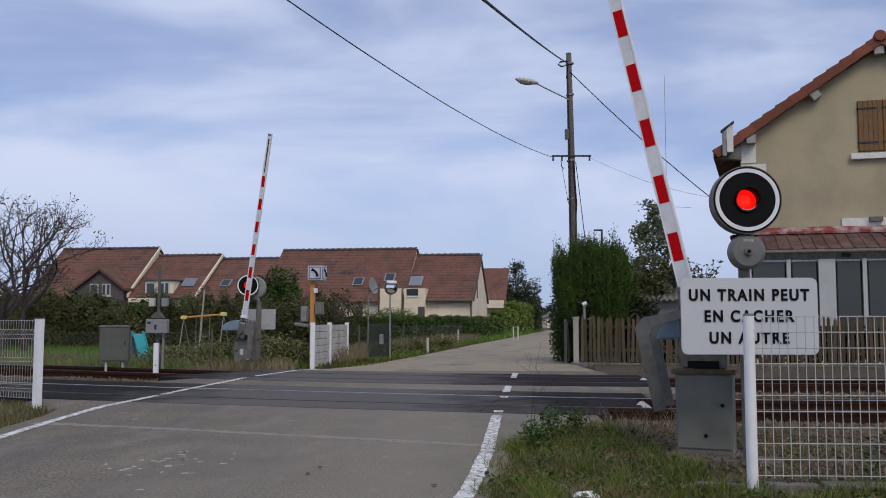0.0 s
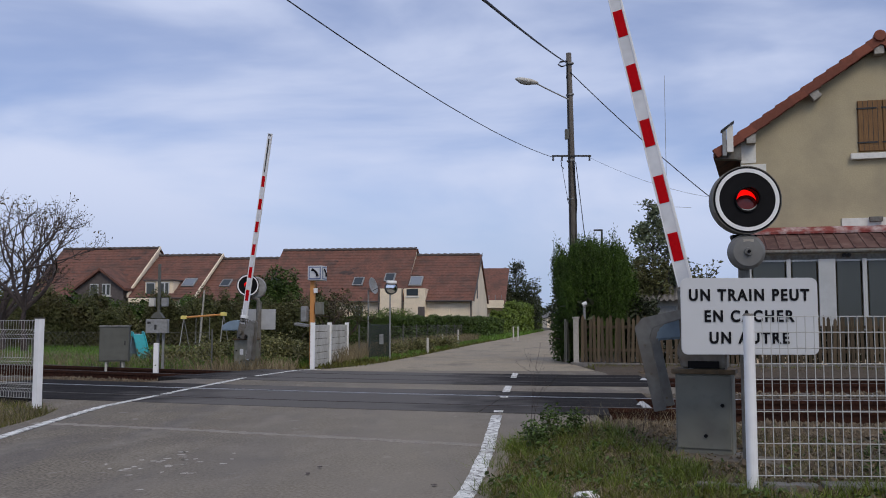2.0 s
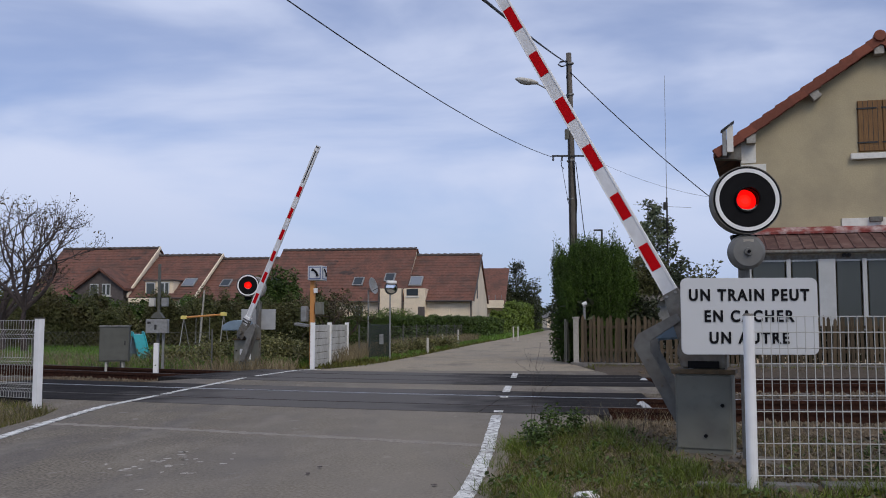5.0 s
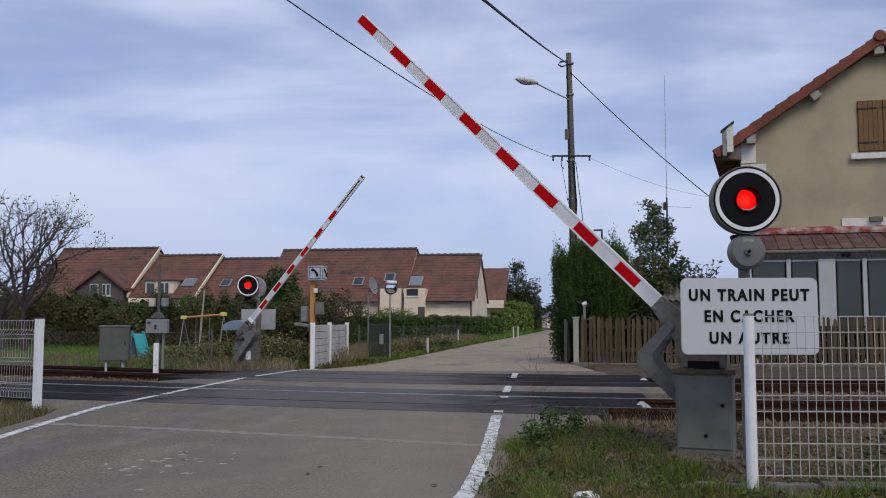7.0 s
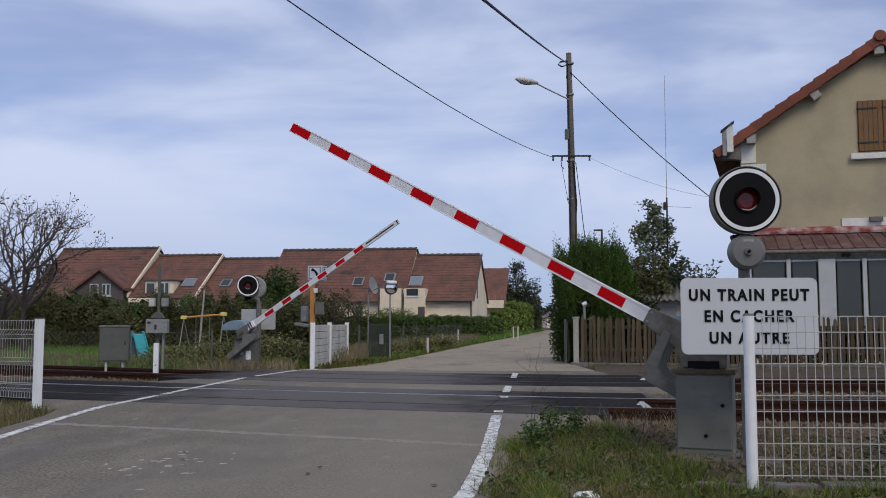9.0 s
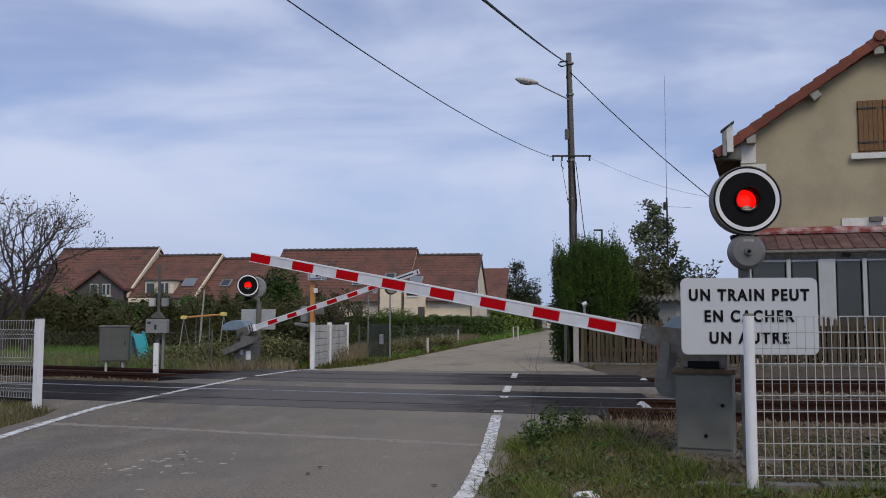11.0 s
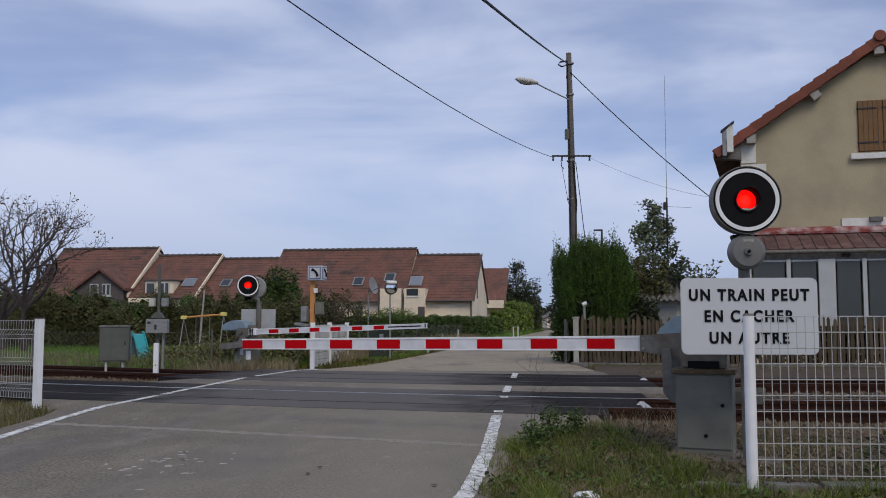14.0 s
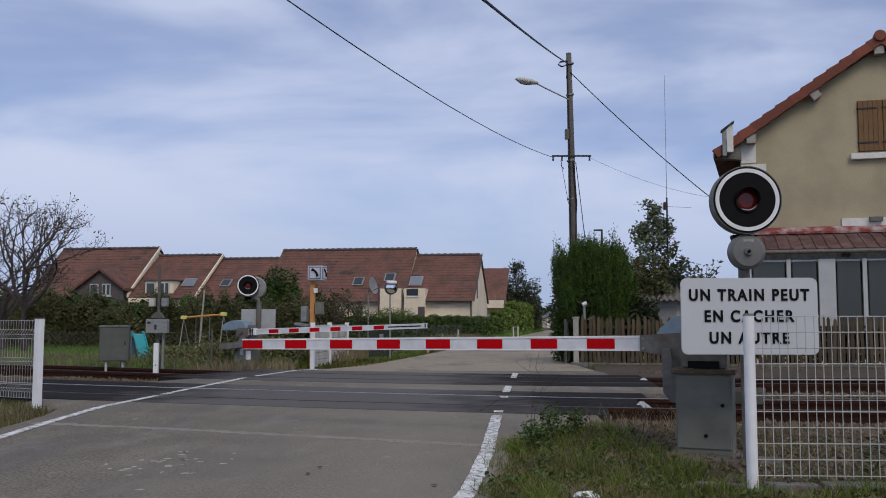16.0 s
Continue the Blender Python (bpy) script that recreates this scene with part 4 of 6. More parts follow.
    for (a, b), (c, d) in zip(posts, posts[1:]):
        p = part("window_pane", box(b + 0.05, c - 0.05, y0 - 0.012, y0 + 0.004, 0.56, 2.78), M["pane"], vr, "dark reflecting glass")
        part("pane_frame", box(b, c, y0 - 0.04, y0 + 0.02, 0.5, 0.56), M["pvc"], p)
        part("pane_frame", box(b, c, y0 - 0.04, y0 + 0.02, 2.77, 2.83), M["pvc"], p)
    for q in (2.50, 2.62):
        part("wall_lamp", lathe([(0, -0.08), (0.05, -0.07), (0.06, 0), (0, 0.01)], 14, Matrix.Translation((q, y0 - 0.07, 2.93))), M["iron"], vr)


keeper_house()


def shed():
    ob = thing("garden_shed", pose(6.05, 28.2, 0, 0, 0, -15), "low pale shed with a corrugated fibre cement roof", "shed")
    part("wall", box(0, 2.4, 0, 2.2, -0.1, 1.80), M["concrete_white"], ob)
    part("door", box(0.3, 1.1, -0.03, 0.0, 0.0, 1.6, 0.01), M["steel"], ob)
    bm = bmesh.new()
    n = 96
    rows = []
    for i in range(n + 1):
        x = -0.2 + 2.8 * i / n
        z = 0.035 * math.sin(2 * math.pi * x / 0.177)
        rows.append([bm.verts.new((x, -0.3, 1.78 + z)), bm.verts.new((x, 2.4, 2.35 + z)), bm.verts.new((x, 2.4, 2.33 + z)), bm.verts.new((x, -0.3, 1.76 + z))])
    for r, q in zip(rows, rows[1:]):
        for k in range(4):
            bm.faces.new((r[k], q[k], q[(k + 1) % 4], r[(k + 1) % 4]))
    part("roof", bm, M["corrugated"], ob, "mossy corrugated sheets", smooth=True)
    yl = thing("outbuilding", pose(7.2, 32.0, 0, 0, 0, -15), "small ochre outbuilding behind the shed", "shed")
    part("wall", box(0, 2.5, 0, 2.0, -0.1, 2.35), M["render_wall"], yl)
    part("roof", prism([(-0.2, 2.30), (2.7, 2.52), (2.7, 2.60), (-0.2, 2.38)], -0.2, 2.2), M["lean_roof"], yl)


shed()


def picket_fence():
    ob = thing("picket_fence", Matrix(), "weathered brown wooden picket fence on a low kerb", "fence")
    a, b = Vector((3.66, 24.15, 0)), Vector((11.6, 22.05, 0))
    d = (b - a).normalized()
    turn = math.degrees(math.atan2(d.y, d.x))
    L = (b - a).length
    meshes = []
    for k in range(4):
        h = 1.20 + 0.03 * k
        bm = prism([(-0.038, 0.06), (0.038, 0.06), (0.038, h - 0.07), (0.0, h), (-0.038, h - 0.06)], -0.011, 0.011)
        bmesh.ops.recalc_face_normals(bm, faces=bm.faces)
        me = bpy.data.meshes.new("picket")
        bm.to_mesh(me)
        bm.free()
        me.materials.append(M["picket"])
        meshes.append(me)
    n = int(L / 0.108)
    for i in range(n):
        p = a + d * (i * 0.108 + random.uniform(-0.008, 0.008))
        o = new("picket", meshes[random.randrange(4)])
        o.parent = ob
        o.matrix_basis = pose(p.x, p.y, random.uniform(-0.03, 0.02), random.uniform(-1.5, 1.5), random.uniform(-2.2, 2.2), turn)
    m = Matrix.Translation(a) @ Matrix.Rotation(radians(turn), 4, "Z")
    for z in (0.35, 0.95):
        part("rail", box(0, L, 0.014, 0.05, z, z + 0.07, m=m), M["picket"], ob)
    for i in range(6):
        part("post", box(L * i / 5 - 0.04, L * i / 5 + 0.04, 0.05, 0.13, -0.1, 1.12, m=m), M["picket"], ob)
    kb = part("kerb", box(-0.3, L, -0.10, 0.12, -0.2, 0.055, 0.01, m=m), M["corrugated"])
    tagged(kb, "low concrete kerb under the picket fence", "kerb", kind="structure")
    gp = thing("gate_post", pose(3.52, 24.25, 0, 0, 0, turn), "mossy pale concrete gate post", "post")
    part("shaft", box(-0.07, 0.07, -0.07, 0.07, -0.1, 1.20, 0.012), M["concrete"], gp)
    part("cap", box(-0.09, 0.09, -0.09, 0.09, 1.20, 1.25, 0.01), M["concrete"], gp)
    gt = thing("garden_gate", pose(3.36, 24.9, 0, 0, 0, 78), "dark green sheet metal garden gate", "gate")
    part("gate_leaf", box(-0.5, 0.5, -0.02, 0.02, 0.08, 1.12, 0.006), M["green_grey"], gt)
    for x in (-0.5, 0.48):
        part("gate_frame", box(x, x + 0.04, -0.03, 0.03, 0.05, 1.18, 0.005), M["green_grey"], gt)
    lp = thing("standpipe", pose(3.82, 24.75, 0), "thin grey pipe with a white cap behind the fence", "pipe")
    part("pipe", cyl((0, 0, 0), (0, 0, 1.60), 0.035, n=10), M["steel"], lp)
    part("cap", cyl((-0.05, 0, 1.58), (0.06, 0, 1.63), 0.05, n=10), M["white"], lp)


picket_fence()


# ---- terrace of houses ----
def row_houses():
    tilt = math.degrees(math.atan2(-0.156, 0.988))
    base = Matrix.Translation((2.04, 63.25, -0.165)) @ Matrix.Rotation(radians(tilt), 4, "Z") @ Matrix.Scale(1.15, 4)
    rows = ((0.0, 4.17, 2.66, 5.44), (4.17, 13.26, 2.64, 5.87), (13.26, 17.55, 2.66, 5.35), (17.55, 22.1, 2.9, 5.62), (22.1, 29.2, 3.0, 6.15))
    labels = ("cream end house with a red tiled roof and plain gable", "cream terraced house with a long red tiled roof and dormers", "cream terraced house with a lower red tiled roof", "terraced house with a recessed dormer in red tiles", "terraced house with a dark dormer and white verge")
    for i, (s0, s1, E, R) in enumerate(rows):
        ob = thing("terraced_house", base, labels[i], "house", group="terrace behind the hedge")
        x0, x1 = -s1, -s0
        wall = part("wall", prism([(0, -0.1), (8, -0.1), (8, E), (4, R - 0.1), (0, E)], x0, x1 - 0.004, m=Matrix(((0, 1, 0, 0), (1, 0, 0, 0), (0, 0, 1, 0), (0, 0, 0, 1)))), M["render_pale"], ob, "cream render")
        slope = math.atan2(R - E, 4)
        # each course of tiles overlaps the one below
        n = 17
        bm = bmesh.new()
        for k in range(n):
            c0, c1 = -0.35 + 4.35 * k / n, -0.35 + 4.35 * (k + 1) / n + 0.05
            z0, z1 = E + (R - E) * c0 / 4, E + (R - E) * c1 / 4
            o = prism([(c0, z0 + 0.032), (c1, z1 + 0.008), (c1, z1 - 0.03), (c0, z0 - 0.02)], x0 - 0.03, x1 + (0.12 if i == 0 else 0.03), m=Matrix(((0, 1, 0, 0), (1, 0, 0, 0), (0, 0, 1, 0), (0, 0, 0, 1))))
            joined(bm, o)
        part("roof_front", bm, M["tile"], ob, "red-brown tile courses with dark moss")["kind"] = "stuff"
        part("roof_back", prism([(4, R + 0.05), (8.3, E - 0.2), (8.3, E - 0.27), (4, R - 0.05)], x0 - 0.03, x1 + 0.1, m=Matrix(((0, 1, 0, 0), (1, 0, 0, 0), (0, 0, 1, 0), (0, 0, 0, 1)))), M["tile"], ob)
        steps = int((x1 - x0) / 0.2)
        part("ridge", tube([(x0 + (x1 - x0) * k / steps, 4, R + 0.05) for k in range(steps + 1)], [0.115 if k % 2 else 0.075 for k in range(steps + 1)], 7), M["dormer"], ob, "dark ridge tiles")
        part("gutter", tube([(x0, -0.36, E - 0.27), (x1, -0.36, E - 0.27)], 0.05, 6), M["dormer"], ob)
        if i in (0, 4, 3):
            part("verge_board", prism([(-0.4, E - 0.32), (4, R - 0.06), (4, R + 0.14), (-0.4, E - 0.08)], x1 + 0.03 if i else x1 + 0.12, x1 + 0.12 if i else x1 + 0.16, m=Matrix(((0, 1, 0, 0), (1, 0, 0, 0), (0, 0, 1, 0), (0, 0, 0, 1)))), M["render_pale"] if i else M["dormer"], ob, "pale verge board" if i else "dark verge board")

        def skylight(x, up, w=0.68, h=0.85, light=False):
            m = Matrix.Translation((x, 4 * up, E + (R - E) * up)) @ Matrix.Rotation(slope, 4, "X")
            f = part("skylight", box(-w / 2, w / 2, -h / 2, h / 2, 0.03, 0.12, 0.01, m=m), M["steel"], ob, "roof window in a grey frame")
            part("pane", box(-w / 2 + 0.08, w / 2 - 0.08, -h / 2 + 0.08, h / 2 - 0.08, 0.115, 0.13, m=m), M["pane_light"] if light else M["pane_roof"], f)

        def opening(xa, xb, za, zb, y=-0.03, name="window", bars=1):
            w = part(name, box(xa, xb, y - 0.05, y + 0.03, za, zb, 0.008), M["pvc"], ob, "white framed window")
            wd = (xb - xa) / (bars + 1)
            for q in range(bars + 1):
                part("pane", box(xa + wd * q + 0.05, xa + wd * (q + 1) - 0.05, y - 0.06, y - 0.045, za + 0.06, zb - 0.06), M["pane"], w)
            part("sill", box(xa - 0.06, xb + 0.06, y - 0.14, y, za - 0.07, za, 0.01), M["trim_white"], w)

        def dormer(xa, xb, za, zb, y0, material, cap=True):
            d = part("dormer", box(xa, xb, y0, 3.0, za, zb, 0.01), material, ob, "rendered dormer front")
            if cap:
                part("dormer_roof", box(xa - 0.1, xb + 0.1, y0 - 0.12, 3.4, zb, zb + 0.08, 0.01), M["dormer"], d)
            return d

        if i == 0:
            d = dormer(-4.10, -2.80, 0.0, 3.15, -0.45, M["render_pale"], False)
            skylight(-3.70, 0.34, 0.82, 1.05, True)
            part("dark_window", box(-3.95, -3.25, -0.47, -0.44, 2.72, 3.12), M["pane_roof"], d, "dark roof-edge window")
            part("lintel", box(-4.0, -3.2, -0.50, -0.44, 2.60, 2.68, 0.01), M["trim_white"], d)
            part("door", box(-3.25, -2.84, -0.48, -0.44, 0.0, 2.05, 0.01), M["dormer"], d, "dark house door")
            part("shutter_panel", box(-2.05, -1.40, -0.05, 0.0, 1.05, 2.12, 0.01), M["render_pale"], ob)
            part("downpipe", tube([(-0.08, -0.08, 0), (-0.08, -0.08, 2.4)], 0.045, 8), M["dormer"], ob)
            part("slit_window", box(0.0, 0.03, 2.1, 2.5, 2.6, 4.2), M["dormer"], ob)
        if i == 1:
            skylight(-7.35, 0.30)
            skylight(-5.4, 0.38)
            skylight(-12.8, 0.30)
            dormer(-5.6, -4.27, 0.0, 3.15, -0.45, M["render_pale"], False)
            opening(-7.25, -6.75, 1.4, 2.10, -0.03)
            opening(-9.9, -8.8, 1.1, 2.05)
            part("downpipe", tube([(-5.68, -0.40, 0), (-5.68, -0.40, 2.9)], 0.05, 8), M["dormer"], ob)
            part("downpipe", tube([(-4.22, -0.44, 0), (-4.22, -0.44, 3.1)], 0.04, 8), M["dormer"], ob)
            part("downpipe", tube([(-7.65, -0.08, 0), (-7.65, -0.08, 2.5)], 0.04, 8), M["dormer"], ob)
        if i == 2:
            skylight(-16.15, 0.34)
        if i == 3:
            skylight(-18.5, 0.26, 0.85, 0.9, True)
            d = dormer(-21.05, -19.15, 2.5, 3.75, 0.05, M["render_pale"])
            opening(-20.0, -19.4, 2.85, 3.65, 0.02)
            opening(-20.95, -20.35, 2.75, 3.65, 0.02, bars=0)
            part("balcony", box(-21.9, -19.1, -0.5, 0.6, 2.38, 2.64, 0.02), M["render_pale"], ob)
        if i == 4:
            d = part("dormer", prism([(-25.6, 1.9), (-22.2, 1.9), (-22.2, 3.3), (-23.75, 4.4), (-25.6, 3.1)], -0.6, 3.0), M["dormer"], ob, "dark rendered dormer gable")
            part("dormer_roof", prism([(-25.8, 2.92), (-23.75, 4.40), (-21.95, 3.10), (-21.95, 3.26), (-23.75, 4.58), (-25.8, 3.08)], -0.85, 3.2), M["tile"], d, "red-brown tiled gable roof")
            opening(-24.45, -23.88, 2.8, 3.55, -0.62, bars=0)
            opening(-23.62, -23.05, 2.8, 3.55, -0.62)
            opening(-26.8, -25.8, 1.0, 2.1)
    lone = thing("detached_house", Matrix.Translation((8.4, 100.0, 0)) @ Matrix.Rotation(radians(tilt), 4, "Z") @ Matrix.Scale(1.4, 4), "cream house with a red tiled roof further back", "house")
    sw = Matrix(((0, 1, 0, 0), (1, 0, 0, 0), (0, 0, 1, 0), (0, 0, 0, 1)))
    part("wall", prism([(0, -0.1), (7, -0.1), (7, 2.5), (3.5, 5.1), (0, 2.5)], -8, -1.3, m=sw), M["render_pale"], lone)
    part("roof", prism([(-0.4, 2.4), (3.5, 5.25), (3.5, 5.1), (-0.4, 2.25)], -8.2, -1.1, m=sw), M["tile"], lone)
    part("balcony", box(-3.4, -1.2, -0.9, 0.0, 1.9, 2.5, 0.02), M["render_pale"], lone)
    for q in range(5):
        part("balcony_bar", box(-3.35 + 0.5 * q, -3.31 + 0.5 * q, -0.92, -0.88, 2.5, 2.9), M["steel"], lone)


row_houses()


def end_house():
    ob = thing("distant_house", pose(25.6, 205, 0, 0, 0, 6), "small pale house closing the far end of the lane", "house")
    part("wall", prism([(-2.3, -0.2), (1.6, -0.2), (1.6, 2.2), (-0.35, 3.3), (-2.3, 2.2)], 0, 7), M["render_pale"], ob)
    for sgn in (-1, 1):
        part("roof_slope", prism([(-0.35, 3.45), (-0.35 + 2.25 * sgn, 2.15), (-0.35 + 2.25 * sgn, 2.03), (-0.35, 3.3)], -0.3, 7.3), M["corrugated"], ob)
    part("door", box(-1.4, -0.6, -0.05, 0.0, 0, 1.9, 0.01), M["steel_dark"], ob)


end_house()


# ---- fences at the crossing ----
def right_fence():
    ob = thing("mesh_fence", pose(2.04, 6.12, 0, 0, 0, -3), "white welded mesh fence panel with a round post", "fence")
    post = part("post", cyl((0, 0, -0.1), (0, 0, 1.145), 0.037, n=18), M["white"], ob, "round white steel post")
    part("post_cap", cyl((0, 0, 1.145), (0, 0, 1.16), 0.039, 0.03, 18), M["steel_dark"], post)
    end = part("post", cyl((2.5, 0, -0.1), (2.5, 0, 1.145), 0.037, n=18), M["white"], ob)
    z = 0.095
    rows = []
    while z < 1.15:
        part("wire", cyl((0.03, 0, z), (2.5, 0, z), 0.0036, n=6), M["wire"], ob)
        rows.append(z)
        z += 0.1045
    x = 0.085
    wire = bmesh.new()
    cyl((0, -0.006, 0.08), (0, -0.006, rows[-1] + 0.004), 0.0030, n=6, bm=wire)
    me = bpy.data.meshes.new("upright_wire")
    wire.to_mesh(me)
    wire.free()
    me.materials.append(M["wire"])
    while x < 2.46:
        o = new("upright_wire", me)
        o.parent = ob
        o.matrix_basis = pose(x, 0, 0, 0, random.uniform(-0.15, 0.15), 0)
        x += 0.0565


right_fence()


def left_fence():
    ob = thing("mesh_fence", pose(-5.47, 12.43, 0, 0, 0, 180 - 26), "white folded welded mesh fence with a square post", "fence")
    part("post", box(-0.045, 0.045, -0.045, 0.045, -0.1, 1.15, 0.006), M["white"], ob)
    part("post_cap", box(-0.05, 0.05, -0.05, 0.05, 1.15, 1.165), M["steel_dark"], ob)
    prof = [(0, 0.08), (0, 0.16), (0.05, 0.21), (0, 0.26), (0, 0.52), (0.05, 0.57), (0, 0.62), (0, 0.88), (0.05, 0.94), (0, 1.0), (0, 1.13)]
    w = tube([(0, y, z) for y, z in prof], 0.0035, 5)
    me = bpy.data.meshes.new("upright_wire")
    w.to_mesh(me)
    w.free()
    me.materials.append(M["wire"])
    x = 0.09
    while x < 2.7:
        o = new("upright_wire", me)
        o.parent = ob
        o.matrix_basis = pose(x, 0, 0)
        x += 0.052
    for y, z in prof:
        part("wire", cyl((0.04, y, z), (2.7, y, z), 0.0035, n=5), M["wire"], ob)
    part("post", box(2.7, 2.79, -0.045, 0.045, -0.1, 1.15, 0.006), M["white"], ob)


left_fence()


def low_edges():
    """Rough concrete edging at the foot of the mesh fence and before the barrier machine."""
    rng = np.random.default_rng(21)
    kerb = thing("fence_kerb", Matrix(), "broken mossy concrete edging under the mesh fence", "kerb")
    x = 1.72
    while x < 4.4:
        w = rng.uniform(0.28, 0.5)
        m = pose(x + w / 2, 6.30 - 0.05 * (x - 2) + rng.normal() * 0.02, 0, rng.normal() * 2, rng.normal() * 1.5, -3 + rng.normal() * 3)
        part("stone", box(-w / 2 + 0.008, w / 2 - 0.008, -0.07, 0.08, -0.14, 0.012 + rng.normal() * 0.008, 0.02, m=m), M["corrugated"], kerb)
        x += w
    slab = thing("barrier_plinth", pose(2.36, 7.62, 0, 0, 0, -22), "earth-stained concrete plinth before the barrier machine", "plinth")
    part("slab", box(-0.42, 0.42, -0.16, 0.24, -0.2, -0.012, 0.02), M["soil_concrete"], slab)


low_edges()


def road_scrapes():
    """Pale scrape marks where something hard was dragged over the asphalt."""
    rng = np.random.default_rng(31)
    bm = bmesh.new()
    for _ in range(34):
        x, y = -2.15 + rng.normal() * 0.22, 7.3 + rng.normal() * 0.42
        a, L, w = rng.normal() * 0.5, rng.uniform(0.025, 0.07), rng.uniform(0.014, 0.034)
        n = 5
        top, low = [], []
        for k in range(n):
            t = k / (n - 1)
            half = w * math.sin(math.pi * (0.12 + 0.76 * t)) * rng.uniform(0.5, 1.2)
            px, py = x + math.cos(a) * L * (t - 0.5), y + math.sin(a) * L * (t - 0.5)
            top.append(bm.verts.new((px - math.sin(a) * half, py + math.cos(a) * half, 0.0025)))
            low.append(bm.verts.new((px + math.sin(a) * half, py - math.cos(a) * half, 0.0025)))
        for k in range(n - 1):
            bm.faces.new((low[k], low[k + 1], top[k + 1], top[k]))
    tagged(part("road_scrapes", bm, M["scrape"]), "pale scrape marks on the asphalt", "road marking", kind="stuff")


road_scrapes()


# ---- utility pole, lamp, cables, aerial ----
def utility_pole():
    ob = thing("utility_pole", pose(3.86, 27.0, 0), "tall weathered wooden utility pole", "utility pole")
    part("shaft", tube([(0.04, 0, -0.2), (0.01, 0, 3.5), (-0.03, 0, 6.5), (-0.07, 0, 9.2)], [0.135, 0.12, 0.10, 0.08], 16), M["pole_wood"], ob, smooth=True)
    for z in (8.85, 7.9, 5.9, 4.75):
        part("band", cyl((-0.04, 0, z), (-0.045, 0, z + 0.04), 0.125, n=16), M["steel"], ob)
    part("conduit", tube([(0.02, -0.13, 5.9), (0.10, -0.12, 4.6), (0.06, -0.12, 3.4), (-0.02, -0.13, 2.0)], 0.022, 6), M["cable"], ob)
    part("conduit", tube([(-0.13, -0.08, 8.9), (-0.11, -0.10, 7.0), (-0.09, -0.12, 5.0), (-0.10, -0.12, 3.0)], 0.02, 6), M["cable"], ob)
    part("junction_box", box(-0.22, -0.10, -0.14, -0.02, 6.55, 6.85, 0.01), M["green_grey"], ob)
    arm = part("crossarm", box(-0.62, 0.55, -0.12, -0.07, 6.02, 6.07, 0.005), M["iron"], ob)
    for x in (-0.58, -0.32, 0.5):
        part("insulator", cyl((x, -0.1, 5.90), (x, -0.1, 6.03), 0.03, 0.02, 8), M["iron"], arm)
    part("dead_end", tube([(-0.30, -0.1, 6.0), (-0.34, -0.1, 5.75), (-0.26, -0.1, 5.66)], 0.012, 5), M["cable"], arm)
    part("top_clamp", tube([(-0.13, -0.12, 8.92), (-0.34, -0.1, 8.90), (-0.40, -0.1, 8.82), (-0.30, -0.1, 8.76), (-0.12, -0.1, 8.80), (-0.15, -0.1, 8.4)], 0.026, 6), M["cable"], ob)
    lamp = part("lamp_arm", tube([(-0.10, -0.1, 7.76), (-0.60, -0.2, 7.97), (-1.06, -0.35, 8.16)], 0.022, 8), M["steel"], ob)
    head = bmesh.new()
    bmesh.ops.create_uvsphere(head, u_segments=20, v_segments=12, radius=1)
    bmesh.ops.transform(head, matrix=Matrix.Translation((-1.37, -0.35, 8.25)) @ Matrix.Rotation(radians(11), 4, "Y") @ Matrix.Diagonal((0.36, 0.12, 0.085, 1)), verts=head.verts)
    part("lamp_head", head, M["concrete_white"], lamp, "pale oblong street lamp head", smooth=True)
    bowl = bmesh.new()
    bmesh.ops.create_uvsphere(bowl, u_segments=16, v_segments=10, radius=1)
    bmesh.ops.transform(bowl, matrix=Matrix.Translation((-1.42, -0.35, 8.225)) @ Matrix.Rotation(radians(11), 4, "Y") @ Matrix.Diagonal((0.24, 0.09, 0.09, 1)), verts=bowl.verts)
    part("lamp_bowl", bowl, M["concrete"], lamp, "dull grey lamp bowl", smooth=True)

    def span(name, a, b, sag, r, label):
        a, b = Vector(a), Vector(b)
        pts = [a.lerp(b, k / 24) - Vector((0, 0, sag * 4 * (k / 24) * (1 - k / 24))) for k in range(25)]
        tagged(part(name, tube(pts, r, 6), M["cable"], smooth=True), label, "cable", group="overhead cables")

    span("overhead_cable", (3.70, 26.88, 8.88), (0.08, 6.85, 3.77), 0.04, 0.016, "thick twisted black overhead cable from the pole")
    span("overhead_cable", (3.815, 26.9, 8.59), (8.70, 27.25, 4.32), 0.14, 0.014, "thick black overhead cable running to the house")
    span("overhead_cable", (3.231, 26.9, 6.02), (-1.97, 9.00, 4.63), 0.22, 0.008, "thin grey telephone wire from the crossarm")
    span("overhead_cable", (4.30, 26.9, 6.03), (8.69, 27.27, 4.77), 0.22, 0.004, "thin wire from the crossarm to the house")
    span("guy_wire", (3.95, 26.9, 5.85), (4.30, 26.8, 2.4), -0.06, 0.012, "slack black drop wire beside the pole")
    span("guy_wire", (3.50, 26.85, 5.9), (3.72, 26.85, 4.6), 0.02, 0.007, "thin drop wire beside the pole")


utility_pole()


